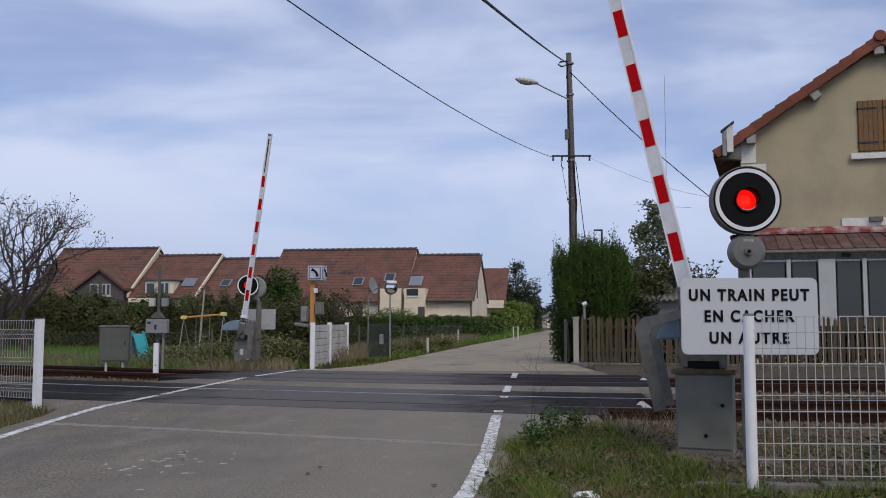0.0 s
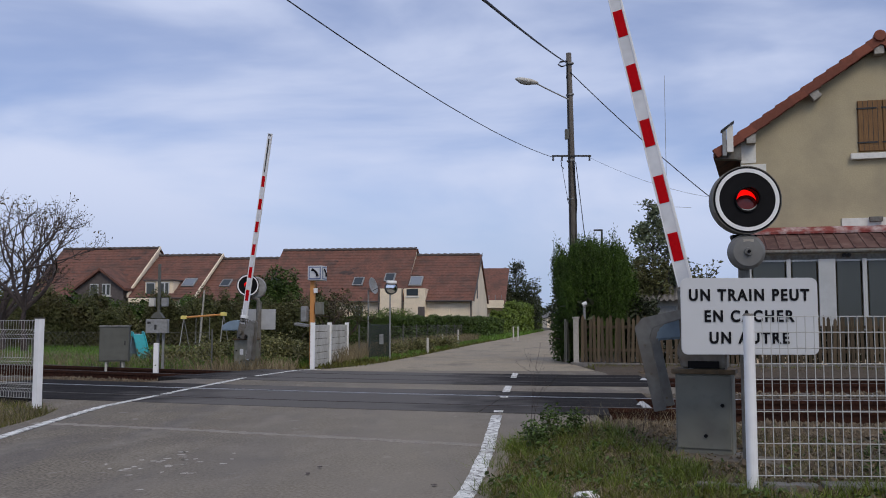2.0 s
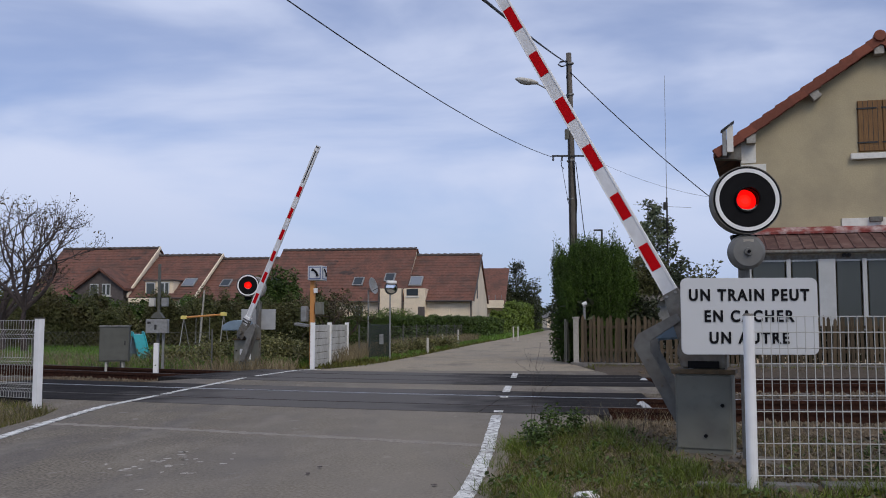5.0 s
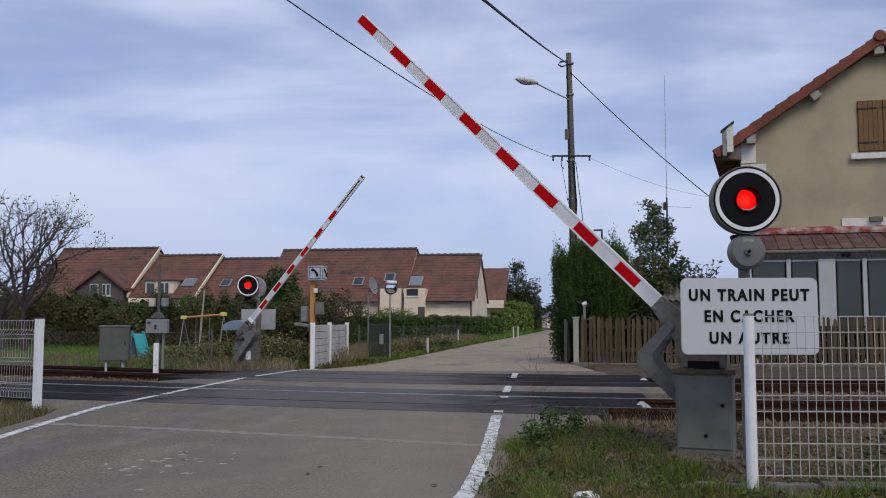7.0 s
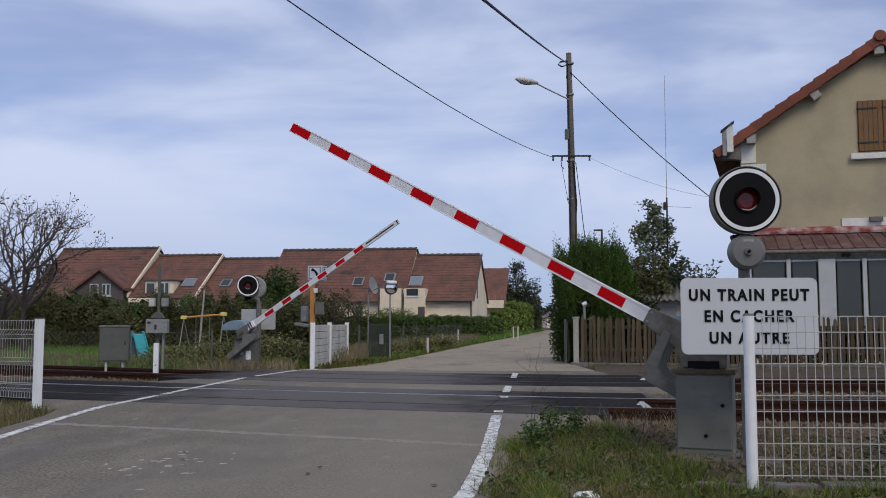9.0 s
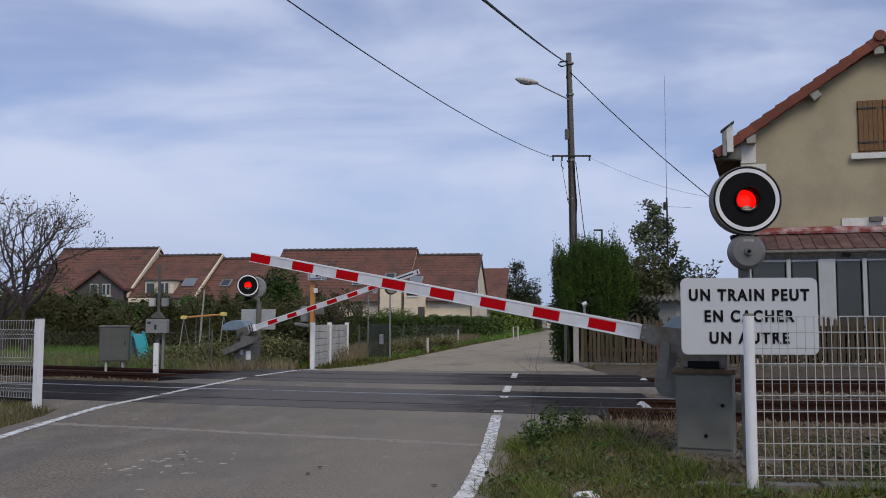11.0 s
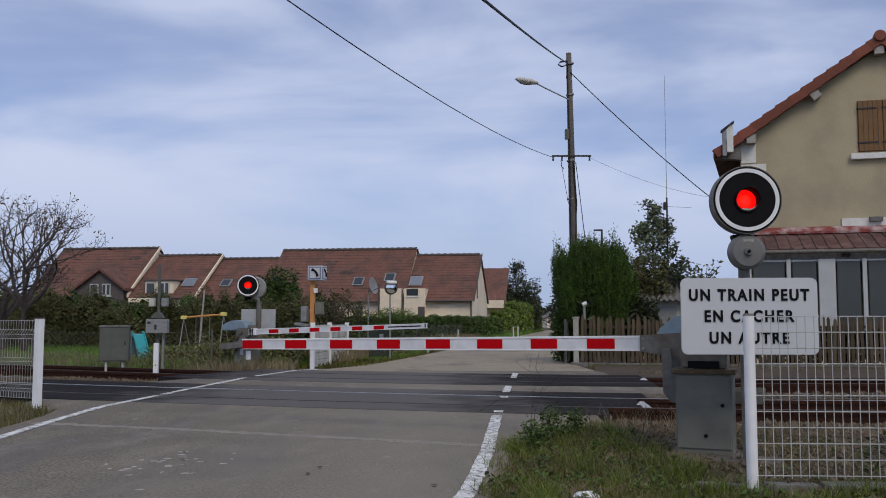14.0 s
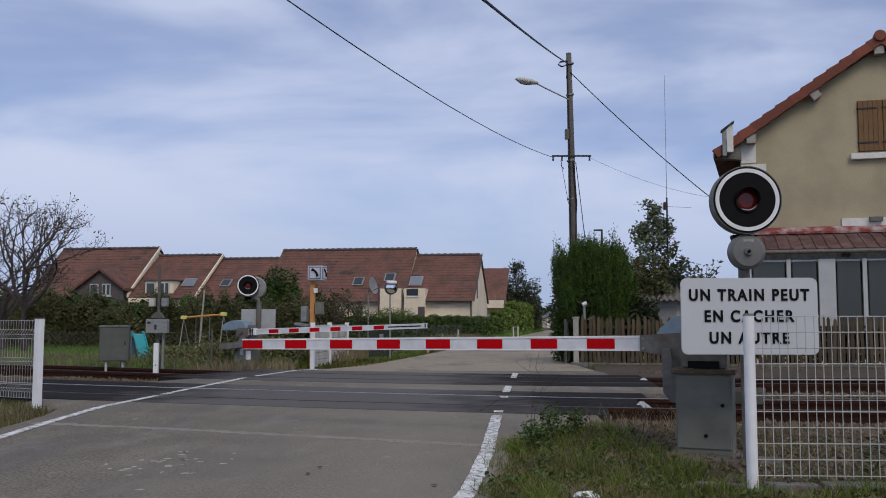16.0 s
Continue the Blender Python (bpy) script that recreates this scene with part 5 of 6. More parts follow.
def aerial():
    ob = thing("radio_aerial", pose(7.28, 29.5, 0), "tall thin whip aerial on a mast", "aerial")
    part("mast", cyl((0.0, 0, 0), (0.0, 0, 5.15), 0.028, n=8), M["iron"], ob)
    part("whip", cyl((0.0, 0, 5.0), (0.0, 0, 9.2), 0.010, 0.006, 6), M["steel"], ob)
    part("tuner", box(-0.11, 0.02, -0.05, 0.05, 4.75, 5.0, 0.01), M["iron"], ob)
    part("radial", cyl((-1.1, 0, 4.92), (0.8, 0, 4.82), 0.006, n=5), M["steel"], ob)
    part("radial", cyl((-0.9, 0.3, 5.02), (0, 0, 4.92), 0.006, n=5), M["steel"], ob)
    tv = thing("tv_aerial", pose(4.86, 28.4, 0), "small bent mast behind the cypress", "aerial")
    part("mast", cyl((0.1, 0, 0), (0.1, 0, 4.0), 0.03, n=8), M["iron"], tv)
    part("arm", box(-0.15, 0.1, -0.02, 0.02, 3.95, 4.0), M["iron"], tv)
    part("drop", cyl((-0.14, 0, 3.7), (-0.14, 0, 3.97), 0.008, n=5), M["iron"], tv)


aerial()


# ---- small things beyond the tracks ----
def phone_post():
    ob = thing("emergency_phone", pose(-3.24, 22.75, 0, 0, 0, -12), "orange post with a blue-edged telephone sign box", "emergency phone")
    part("post", box(-0.055, 0.055, -0.055, 0.055, -0.1, 2.16, 0.008), M["orange"], ob)
    bx = part("sign_box", box(-0.07, 0.30, -0.19, 0.19, 2.14, 2.50, 0.012), M["sign"], ob, "grey-white sign cube")
    for nm, m in (("front_sign", Matrix.Translation((0.115, -0.192, 2.32))), ("side_sign", Matrix.Translation((0.302, 0, 2.32)) @ Matrix.Rotation(radians(90), 4, "Z"))):
        f = part(nm, box(-0.155, 0.155, -0.006, 0.0, -0.155, 0.155, 0.003, m=m), M["blue"], bx, "blue square with a handset sign")
        part("field", box(-0.13, 0.13, -0.011, -0.004, -0.13, 0.13, m=m), M["sign"], f)
        part("handset", tube([m @ Vector(p) for p in ((-0.075, -0.014, 0.085), (-0.005, -0.014, 0.06), (0.05, -0.014, 0.0), (0.075, -0.014, -0.08))], [0.034, 0.024, 0.026, 0.036], 8), M["letter"], f)
    part("phone_case", box(0.10, 0.28, -0.12, 0.06, 1.30, 1.60, 0.01), M["grey_box"], ob, "grey phone case")
    part("phone_case", box(-0.28, -0.13, -0.10, 0.08, 1.12, 1.50, 0.02), M["steel"], ob)
    part("bracket", box(-0.14, 0.12, -0.02, 0.02, 1.38, 1.42), M["steel"], ob)
    part("canopy", prism([(-0.45, 1.03), (-0.1, 0.99), (-0.1, 1.05), (-0.42, 1.10)], -0.12, 0.12, 0.01), M["steel"], ob)
    part("small_lamp", box(0.05, 0.14, -0.09, -0.03, 1.83, 1.95, 0.01), M["white"], ob)


phone_post()


def concrete_fence():
    ob = thing("concrete_fence", Matrix(), "short white concrete post and panel fence by the road", "fence")
    pts = [(-3.20, 22.55), (-3.02, 24.4), (-2.80, 26.7)]
    for x, y in pts:
        part("post", box(x - 0.055, x + 0.055, y - 0.055, y + 0.055, -0.15, 1.10, 0.01), M["white"], ob)
    for (xa, ya), (xb, yb) in zip(pts, pts[1:]):
        v = Vector((xb - xa, yb - ya, 0))
        m = Matrix.Translation((xa, ya, 0)) @ Matrix.Rotation(math.atan2(v.y, v.x), 4, "Z")
        for k in range(6):
            part("panel", box(0.06, v.length - 0.06, -0.02, 0.02, 0.175 * k, 0.165 + 0.175 * k, 0.008, m=m), M["concrete_white"], ob)


concrete_fence()


def traffic_mirror():
    ob = thing("traffic_mirror", pose(-1.56, 27.0, 0), "round convex traffic mirror on a thin pole", "traffic mirror")
    part("pole", cyl((0, 0, -0.1), (0, 0, 2.0), 0.025, n=10), M["steel"], ob)
    at = Matrix.Translation((0.03, -0.04, 2.12)) @ Matrix.Rotation(radians(20), 4, "Z")
    part("mirror_face", lathe([(0.0, -0.06), (0.08, -0.052), (0.15, -0.022), (0.185, 0.0), (0.0, 0.0)], 28, at), M["mirror"], ob, "convex mirror", smooth=True)
    part("rim", ring(0.18, 0.20, 0.03, 30, at), M["iron"], ob)
    part("visor", box(-0.15, 0.15, -0.11, 0.03, 0.12, 0.21, 0.03, m=at), M["white"], ob)
    gt = thing("garden_gate", pose(-1.92, 27.6, 0, 0, 0, -6), "dark green wire garden gate", "gate")
    for x in (-0.32, 0.28):
        part("gate_post", box(x, x + 0.06, -0.03, 0.03, -0.1, 1.08, 0.005), M["gate_green"], gt)
    for k in range(20):
        part("bar", cyl((-0.26 + 0.0275 * k, 0, 0.08), (-0.26 + 0.0275 * k, 0, 1.02), 0.012, n=5), M["gate_green"], gt)
    for z in (0.08, 0.55, 1.02):
        part("gate_rail", box(-0.3, 0.3, -0.015, 0.015, z - 0.02, z + 0.02), M["gate_green"], gt)
    part("mailbox", box(0.02, 0.14, -0.09, -0.02, 0.45, 0.75, 0.01), M["steel"], gt)
    ds = thing("satellite_dish", pose(-3.45, 45.0, 0), "white satellite dish on a garden pole", "satellite dish")
    part("pole", cyl((-0.22, 0, 0), (-0.22, 0, 2.7), 0.04, n=8), M["steel"], ds)
    part("dish", lathe([(0.0, 0.10), (0.2, 0.08), (0.36, 0.02), (0.42, -0.03), (0.40, -0.03), (0.2, 0.055), (0, 0.075)], 28, Matrix.Translation((0, 0, 2.9)) @ Matrix.Rotation(radians(66), 4, "Z") @ Matrix.Rotation(radians(-14), 4, "X")), M["steel"], ds, smooth=True)
    part("feed_arm", cyl((-0.1, 0, 2.6), (0.28, -0.2, 2.8), 0.015, n=6), M["iron"], ds)


traffic_mirror()


def line_side():
    cb = thing("relay_cabinet", pose(-8.35, 22.3, 0, 0, 0, 14), "grey-green trackside relay cabinet on short legs", "cabinet")
    part("body", box(0, 0.68, 0, 0.42, 0.15, 1.0, 0.012), M["green_grey"], cb)
    part("roof", box(-0.02, 0.70, -0.03, 0.45, 1.0, 1.025, 0.008), M["steel"], cb)
    part("door", box(0.03, 0.65, -0.015, 0.0, 0.18, 0.97, 0.004), M["green_grey"], cb)
    part("handle", box(0.58, 0.61, -0.03, -0.01, 0.55, 0.65), M["iron"], cb)
    for x, y in ((0.16, 0.08), (0.54, 0.08), (0.16, 0.34), (0.54, 0.34)):
        part("leg", cyl((x, y, -0.2), (x, y, 0.18), 0.03, n=8), M["concrete_white"], cb)
    rp = thing("trackside_post", pose(-6.80, 21.9, 0), "dark trackside post with grey equipment boxes", "signal post")
    part("post", box(-0.03, 0.03, -0.03, 0.03, 0.0, 2.5, 0.006), M["green_grey"], rp)
    part("post_side", box(0.10, 0.15, -0.03, 0.03, 0.0, 0.9, 0.006), M["steel"], rp)
    part("equipment_box", box(-0.24, 0.27, -0.20, -0.02, 0.85, 1.18, 0.01), M["steel"], rp, "pale grey equipment box")
    part("box_label", box(-0.20, -0.12, -0.205, -0.198, 1.07, 1.12), M["iron"], rp)
    part("box_lock", box(-0.03, 0.02, -0.215, -0.198, 0.93, 1.05), M["iron"], rp)
    part("small_box", box(-0.20, -0.07, -0.14, 0.0, 1.48, 1.68, 0.01), M["concrete_white"], rp)
    part("small_box", box(0.10, 0.24, -0.14, 0.0, 1.48, 1.68, 0.01), M["steel"], rp)
    part("bracket", box(-0.2, 0.24, -0.02, 0.02, 1.66, 1.70), M["iron"], rp)
    part("hood", prism([(-0.16, 1.2), (0.16, 1.2), (0.06, 1.34), (-0.06, 1.34)], -0.15, 0.05, 0.01), M["green_grey"], rp)
    wp = thing("white_marker_post", pose(-6.74, 21.6, 0), "short white concrete marker post", "post")
    part("shaft", box(-0.055, 0.055, -0.05, 0.05, -0.15, 0.62, 0.01), M["white"], wp)
    part("hole", cyl((0.0, -0.055, 0.10), (0.0, -0.045, 0.10), 0.015, n=8), M["iron"], wp)
    sl = thing("playground_slide", pose(-8.36, 25.2, 0.0, 0, 0, -42) @ Matrix.Scale(0.78, 4), "turquoise plastic garden slide", "slide")
    bm = bmesh.new()
    pts = [(-0.15, 1.0), (0.0, 0.98), (0.16, 0.70), (0.30, 0.38), (0.48, 0.12), (0.75, 0.06)]
    prism(pts + [(x + 0.02, z - 0.05) for x, z in pts[::-1]], -0.2, 0.2, 0.008, bm)
    part("chute", bm, M["turquoise"], sl)
    for y in (-0.22, 0.2):
        part("side_rail", prism([(x, z + 0.10) for x, z in pts] + [(x + 0.02, z - 0.06) for x, z in pts[::-1]], y, y + 0.03), M["turquoise"], sl)
    part("ladder", prism([(-0.5, 0.0), (-0.43, 0.0), (-0.13, 1.0), (-0.19, 1.02)], -0.15, 0.15, 0.01), M["hood_blue"], sl)
    sw = thing("swing_frame", pose(-9.05, 32.0, 0, 0, 0, -8), "garden swing with an orange top bar", "swing")
    part("top_bar", cyl((0, 0, 1.27), (1.45, 0, 1.38), 0.035, n=10), M["orange"], sw)
    for x, z in ((0.0, 1.27), (1.45, 1.38)):
        part("corner", box(x - 0.10, x + 0.10, -0.06, 0.06, z - 0.05, z + 0.07, 0.02), M["yellow"], sw)
        part("leg", cyl((x, 0.0, z), (x + 0.05, -0.55, -0.1), 0.015, n=8), M["steel"], sw)
        part("leg", cyl((x, 0.0, z), (x + 0.05, 0.55, -0.1), 0.015, n=8), M["steel"], sw)
    for x in (0.45, 0.6, 0.95):
        part("rope", cyl((x, 0, 1.32), (x, 0, 0.4), 0.010, n=5), M["steel"], sw)
    part("seat", box(0.42, 0.63, -0.1, 0.1, 0.36, 0.40, 0.01), M["iron"], sw)
    lp = thing("leaning_pole", pose(-9.3, 35.0, 0, 0, 4, 0), "thin grey leaning pole in the garden", "pole")
    part("shaft", cyl((0, 0, 0), (0, 0, 2.35), 0.035, n=8), M["concrete"], lp)
    for k, (x, y, h) in enumerate(((-0.55, 33.0, 0.55), (-0.02, 39.5, 0.6), (0.75, 45.0, 0.75), (4.3, 56.0, 0.85), (4.62, 56.5, 0.85))):
        st = thing("marker_stake", pose(x, y, 0), "short white wooden stake in the verge", "stake", group="stakes along the lane")
        part("shaft", box(-0.04, 0.04, -0.04, 0.04, -0.1, h, 0.008), M["concrete_white"], st)
    for x, y in ((2.66, 12.25), (3.82, 17.45)):
        df = thing("deflector_plate", pose(x, y, 0.02, 0, 0, -14) @ Matrix.Scale(1.08, 4), "pale bent sheet metal deflector between the rails", "deflector plate", group="deflectors between the rails")
        bm = bmesh.new()
        vs = [bm.verts.new(v) for v in ((-0.20, -0.14, -0.11), (0.24, -0.18, -0.13), (0.0, 0.06, 0.03), (-0.04, 0.06, 0.03), (-0.21, -0.12, -0.17), (0.25, -0.16, -0.17), (0.08, 0.16, -0.17), (-0.10, 0.16, -0.17))]
        for fc in ((0, 1, 2, 3), (0, 3, 7, 4), (1, 5, 6, 2), (3, 2, 6, 7), (0, 4, 5, 1), (4, 7, 6, 5)):
            bm.faces.new([vs[q] for q in fc])
        part("sheet", bm, M["sign_back"], df)
    pb = thing("litter", pose(0.93, 5.98, -0.01, 0, 0, 20), "crumpled scrap of white paper in the grass", "litter")
    bm = bmesh.new()
    bmesh.ops.create_icosphere(bm, subdivisions=2, radius=0.06)
    for v in bm.verts:
        v.co = Vector((v.co.x * 1.6, v.co.y, v.co.z * 0.5)) * (1 + 0.5 * noise.noise(v.co * 22))
    part("paper", bm, M["white"], pb)


line_side()


def chain_link(label, path, height, mesh, post_gap):
    """Slack wire netting on thin posts: two sets of slanting wires between top and bottom strands."""
    ob = thing("wire_fence", Matrix(), label, "fence", group="wire netting by the gardens")
    for (xa, ya), (xb, yb) in zip(path, path[1:]):
        L = math.hypot(xb - xa, yb - ya)
        ux, uy = (xb - xa) / L, (yb - ya) / L
        net = bmesh.new()
        k = -height
        while k < L:
            for d in (1, -1):
                a, b = max(0.0, k), min(L, k + height)
                z0, z1 = (a - k, b - k) if d > 0 else (height - (a - k), height - (b - k))
                if b - a > 0.05:
                    cyl((xa + ux * a, ya + uy * a, z0), (xa + ux * b, ya + uy * b, z1), 0.0017, n=3, bm=net)
            k += mesh
        part("netting", net, M["steel_dark"], ob)["kind"] = "stuff"
        for z in (0.02, height):
            part("strand", cyl((xa, ya, z), (xb, yb, z), 0.003, n=4), M["steel_dark"], ob)
        n = max(1, int(L / post_gap))
        for q in range(n + 1):
            part("post", cyl((xa + ux * L * q / n, ya + uy * L * q / n, -0.15), (xa + ux * L * q / n, ya + uy * L * q / n, height + 0.08), 0.022, n=7), M["green_grey"], ob)


chain_link("rusty slack wire netting along the edge of the lawn", [(-10.6, 23.75), (-5.8, 23.05)], 0.85, 0.13, 2.4)
chain_link("grey slack wire netting on thin posts along the lane", [(-2.55, 27.9), (-2.0, 33.0), (-0.7, 42.0), (1.1, 54.0)], 0.95, 0.17, 3.0)


# ---- plants ----
def lumpy(rng, n, centre, radii, power=0.45, rough=0.28, freq=1.6):
    """Points in the outer part of a lumpy ellipsoid."""
    d = rng.normal(size=(n, 3))
    d /= np.linalg.norm(d, axis=1)[:, None]
    out = []
    for v in d:
        k = 1 + rough * noise.noise((v[0] * freq + centre[0], v[1] * freq, v[2] * freq + centre[1])) * 2 + 0.12 * noise.noise((v[0] * 5, v[1] * 5, v[2] * 5 + centre[0]))
        out.append(k)
    r = rng.uniform(0, 1, n) ** power
    return np.asarray(centre) + d * (np.asarray(out) * r)[:, None] * np.asarray(radii)


def limbs(rng, start, direction, length, radius, depth, bm, tips, spread=0.6, lift=0.15, kids=3):
    p = Vector(start)
    d = Vector(direction).normalized()
    pts, rad = [p.copy()], [radius]
    for k in range(4):
        d = (d + Vector(rng.normal(size=3) * 0.16) + Vector((0, 0, lift * 0.3))).normalized()
        p = p + d * (length / 4)
        pts.append(p.copy())
        rad.append(radius * (1 - 0.14 * (k + 1)))
    tube(pts, rad, 6 if depth > 1 else 4, bm)
    tips.append(tuple(p))
    if depth == 0:
        return
    for j in range(kids):
        q = pts[2 + (j % 3)] if j else pts[4]
        nd = (d + Vector(rng.normal(size=3)) * spread + Vector((0, 0, lift))).normalized()
        limbs(rng, q, nd, length * rng.uniform(0.55, 0.8), radius * 0.52, depth - 1, bm, tips, spread, lift, kids)


def bush(name, label, centre, radii, n, size, material, seed, category="bush", power=0.45, rough=0.28, trunk=True, flat=0.6):
    rng = np.random.default_rng(seed)
    ob = thing(name, pose(centre[0], centre[1], 0), label, category)
    c = (0, 0, centre[2])
    part("crown", leaf_cloud(lumpy(rng, n, c, radii, power, rough), size, rng, flat), material, ob)
    if trunk:
        bm = bmesh.new()
        tips = []
        for k in range(4):
            limbs(rng, (rng.normal() * 0.1, rng.normal() * 0.1, -0.1), (rng.normal() * 0.3, rng.normal() * 0.3, 1), centre[2] * 0.9, 0.05, 1, bm, tips)
        part("stem", bm, M["bark"], ob)
    return ob


def cypress():
    rng = np.random.default_rng(3)
    ob = thing("cypress_bush", pose(4.15, 25.6, 0), "dense dark green clipped cypress beside the picket fence", "bush")
    # upright flame-like sprays that fan out to an uneven, ragged top
    cs = []
    for k in range(330):
        a, r = rng.uniform(0, 6.28), rng.uniform(0, 1) ** 0.5
        x, y = 0.98 * r * math.cos(a), 0.85 * r * math.sin(a)
        top = 3.20 + 0.30 * noise.noise((x * 2.3, y * 2.3, 4)) + rng.normal() * 0.14 - 0.22 * r ** 3 - 0.12 * (x < -0.5)
        for q in range(16):
            t = (q + rng.uniform()) / 16
            z = 0.35 + (top - 0.35) * t
            w = 0.60 + 0.50 * min(1.0, t * 1.35) - 0.22 * max(0.0, t - 0.8) + 0.10 * noise.noise((4 * a, 3 * t, 8))
            cs.append((x * w + 0.10 * (1 - t), y * w, z))
    pts = clumps(rng, cs, 26, (0.055, 0.055, 0.11))
    part("crown", leaf_cloud(pts, 0.075, rng, 1.0, -1.6, 0.30), M["leaf_thuja"], ob)
    bm = bmesh.new()
    part("trunk", cyl((0, 0, -0.1), (0, 0, 2.4), 0.12, 0.05, 10, bm), M["bark"], ob)
    # darker leaves inside put the shade of the crown's core into the colour
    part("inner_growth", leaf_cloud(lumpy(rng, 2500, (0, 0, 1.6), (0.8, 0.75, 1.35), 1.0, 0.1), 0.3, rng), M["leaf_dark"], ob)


cypress()
bush("shrub", "low dark green growth at the foot of the garden gate", (3.50, 26.2, 0.75), (0.40, 0.5, 0.95), 7000, 0.075, M["leaf_thuja"], 14, rough=0.25)
bush("shrub", "yellow-green rounded shrub in front of the terrace", (-3.1, 55.0, 1.1), (1.9, 0.8, 0.85), 6000, 0.11, M["leaf_bright"], 15, rough=0.2)
bush("shrub", "dark conifer shrub beside the cypress", (5.22, 26.5, 1.45), (0.62, 0.6, 1.15), 14000, 0.09, M["leaf_thuja"], 13, rough=0.2)
bush("shrub", "dark overgrown shrub behind the picket fence", (5.65, 26.2, 0.95), (0.75, 0.6, 0.85), 5000, 0.12, M["leaf_dark"], 11)
bush("shrub", "brownish autumn shrub beside the shed", (6.35, 28.9, 2.1), (1.1, 0.7, 1.0), 4500, 0.12, M["leaf_olive"], 12)


def leafy_tree(name, label, base, height, reach, n_leaf, size, material, seed, spread=0.5, depth=3, r=0.11, first=0.35):
    rng = np.random.default_rng(seed)
    ob = thing(name, pose(*base), label, "tree")
    bm = bmesh.new()
    tips = []
    limbs(rng, (0, 0, -0.15), (0.02, 0, 1), height * first, r, 0, bm, tips, lift=0.3)
    top = tips[-1]
    for k in range(4):
        a = k * 1.6 + rng.uniform(-0.3, 0.3)
        limbs(rng, top, (math.cos(a) * reach, math.sin(a) * reach, 1.0), height * 0.30, r * 0.6, depth - 1, bm, tips, spread, 0.28)
    part("trunk", bm, M["bark"], ob, "brown branching trunk")
    if n_leaf:
        cs = np.asarray(tips[1:])
        per = max(1, n_leaf // len(cs))
        part("crown", leaf_cloud(clumps(rng, cs, per, 0.17 * height / 5), size, rng), material, ob)
    return ob


def slender_tree(name, label, base, H, R, z0, n, per, size, material, seed):
    """Loose upright tree: a whippy stem with leaf clumps that thin out to the top."""
    rng = np.random.default_rng(seed)
    ob = thing(name, pose(*base), label, "tree")
    bm = bmesh.new()
    q = H / 5.0
    tube([(0, 0, -0.1), (0.05, 0, 1.6 * q), (-0.04, 0, 3.2 * q), (-0.02, 0, H)], [0.08 * q, 0.06 * q, 0.035 * q, 0.01], 8, bm)
    cs = []
    for k in range(n):
        t = rng.uniform() ** 0.8
        z = z0 + (H - z0) * t
        r = R * (1.0 - 0.82 * t) * rng.uniform(0.35, 1.0)
        a = rng.uniform(0, 6.28)
        p = (r * math.cos(a), r * math.sin(a), z + 0.2 * r)
        cs.append(p)
        tube([(0, 0, z - 0.25 - 0.3 * r), ((p[0]) * 0.6, p[1] * 0.6, z - 0.08), p], [0.016 * q, 0.012 * q, 0.005 * q], 4, bm)
    part("trunk", bm, M["bark"], ob, "thin brown stem with side shoots")
    part("crown", leaf_cloud(clumps(rng, cs, per, size * 0.8), size, rng), material, ob)


slender_tree("garden_tree", "slender loose grey-green leafy tree behind the shed", (6.95, 30.0, 0), 4.95, 1.5, 1.8, 64, 62, 0.13, M["leaf_grey"], 33)
bush("shrub", "loose grey-green shrub behind the aerial", (7.95, 31.5, 2.35), (0.85, 0.6, 0.95), 1500, 0.15, M["leaf_grey"], 34, power=0.8, rough=0.5)
bush("distant_bush", "tree tops far behind the shed", (11.6, 44.0, 2.6), (2.4, 1.0, 1.3), 2600, 0.22, M["leaf_olive"], 35, power=0.7, rough=0.5)
leafy_tree("garden_tree", "dark leafy tree at the back of the garden", (7.9, 31.0, 0), 2.9, 0.6, 3200, 0.15, M["leaf_grey"], 23, spread=0.6)


def bare_tree(base, seed, height, label, lean):
    rng = np.random.default_rng(seed)
    ob = thing("bare_fruit_tree", pose(*base), label, "tree")
    bm = bmesh.new()
    tips = []
    limbs(rng, (0, 0, -0.15), (lean, 0, 1), height * 0.30, 0.15, 0, bm, tips, lift=0.2)
    top = tips[-1]
    for k in range(6):
        a = k * 1.05 + rng.uniform(-0.3, 0.3)
        limbs(rng, top, (math.cos(a) * 0.54, math.sin(a) * 0.55, 0.95), height * 0.27, 0.088, 4, bm, tips, 0.55, 0.2, 3)
    part("trunk", bm, M["twig"], ob, "dark bare branches")
    cs = np.asarray(tips)
    cs = cs[rng.uniform(size=len(cs)) < 0.55]
    part("crown", leaf_cloud(clumps(rng, cs, 3, 0.07), 0.085, rng), M["leaf_brown"], ob, "few withered leaves")


bare_tree((-13.6, 30.0, 0), 5, 5.75, "nearly bare old fruit tree in the garden", 0.02)
bare_tree((-15.0, 31.5, 0), 9, 4.5, "nearly bare fruit tree with dark twigs", -0.1)
slender_tree("roadside_tree", "dark half-bare tree behind the lane hedge", (8.5, 106.0, 0), 8.0, 3.0, 3.5, 60, 14, 0.26, M["leaf_dark"], 41)
bush("roadside_bush", "dark bush at the foot of the roadside tree", (8.55, 105.0, 2.6), (3.7, 1.8, 3.4), 12000, 0.28, M["leaf_dark"], 42)
slender_tree("distant_tree", "dark tree far along the lane", (17.0, 135.0, 0), 6.8, 1.7, 0.8, 60, 36, 0.34, M["leaf_dark"], 43)
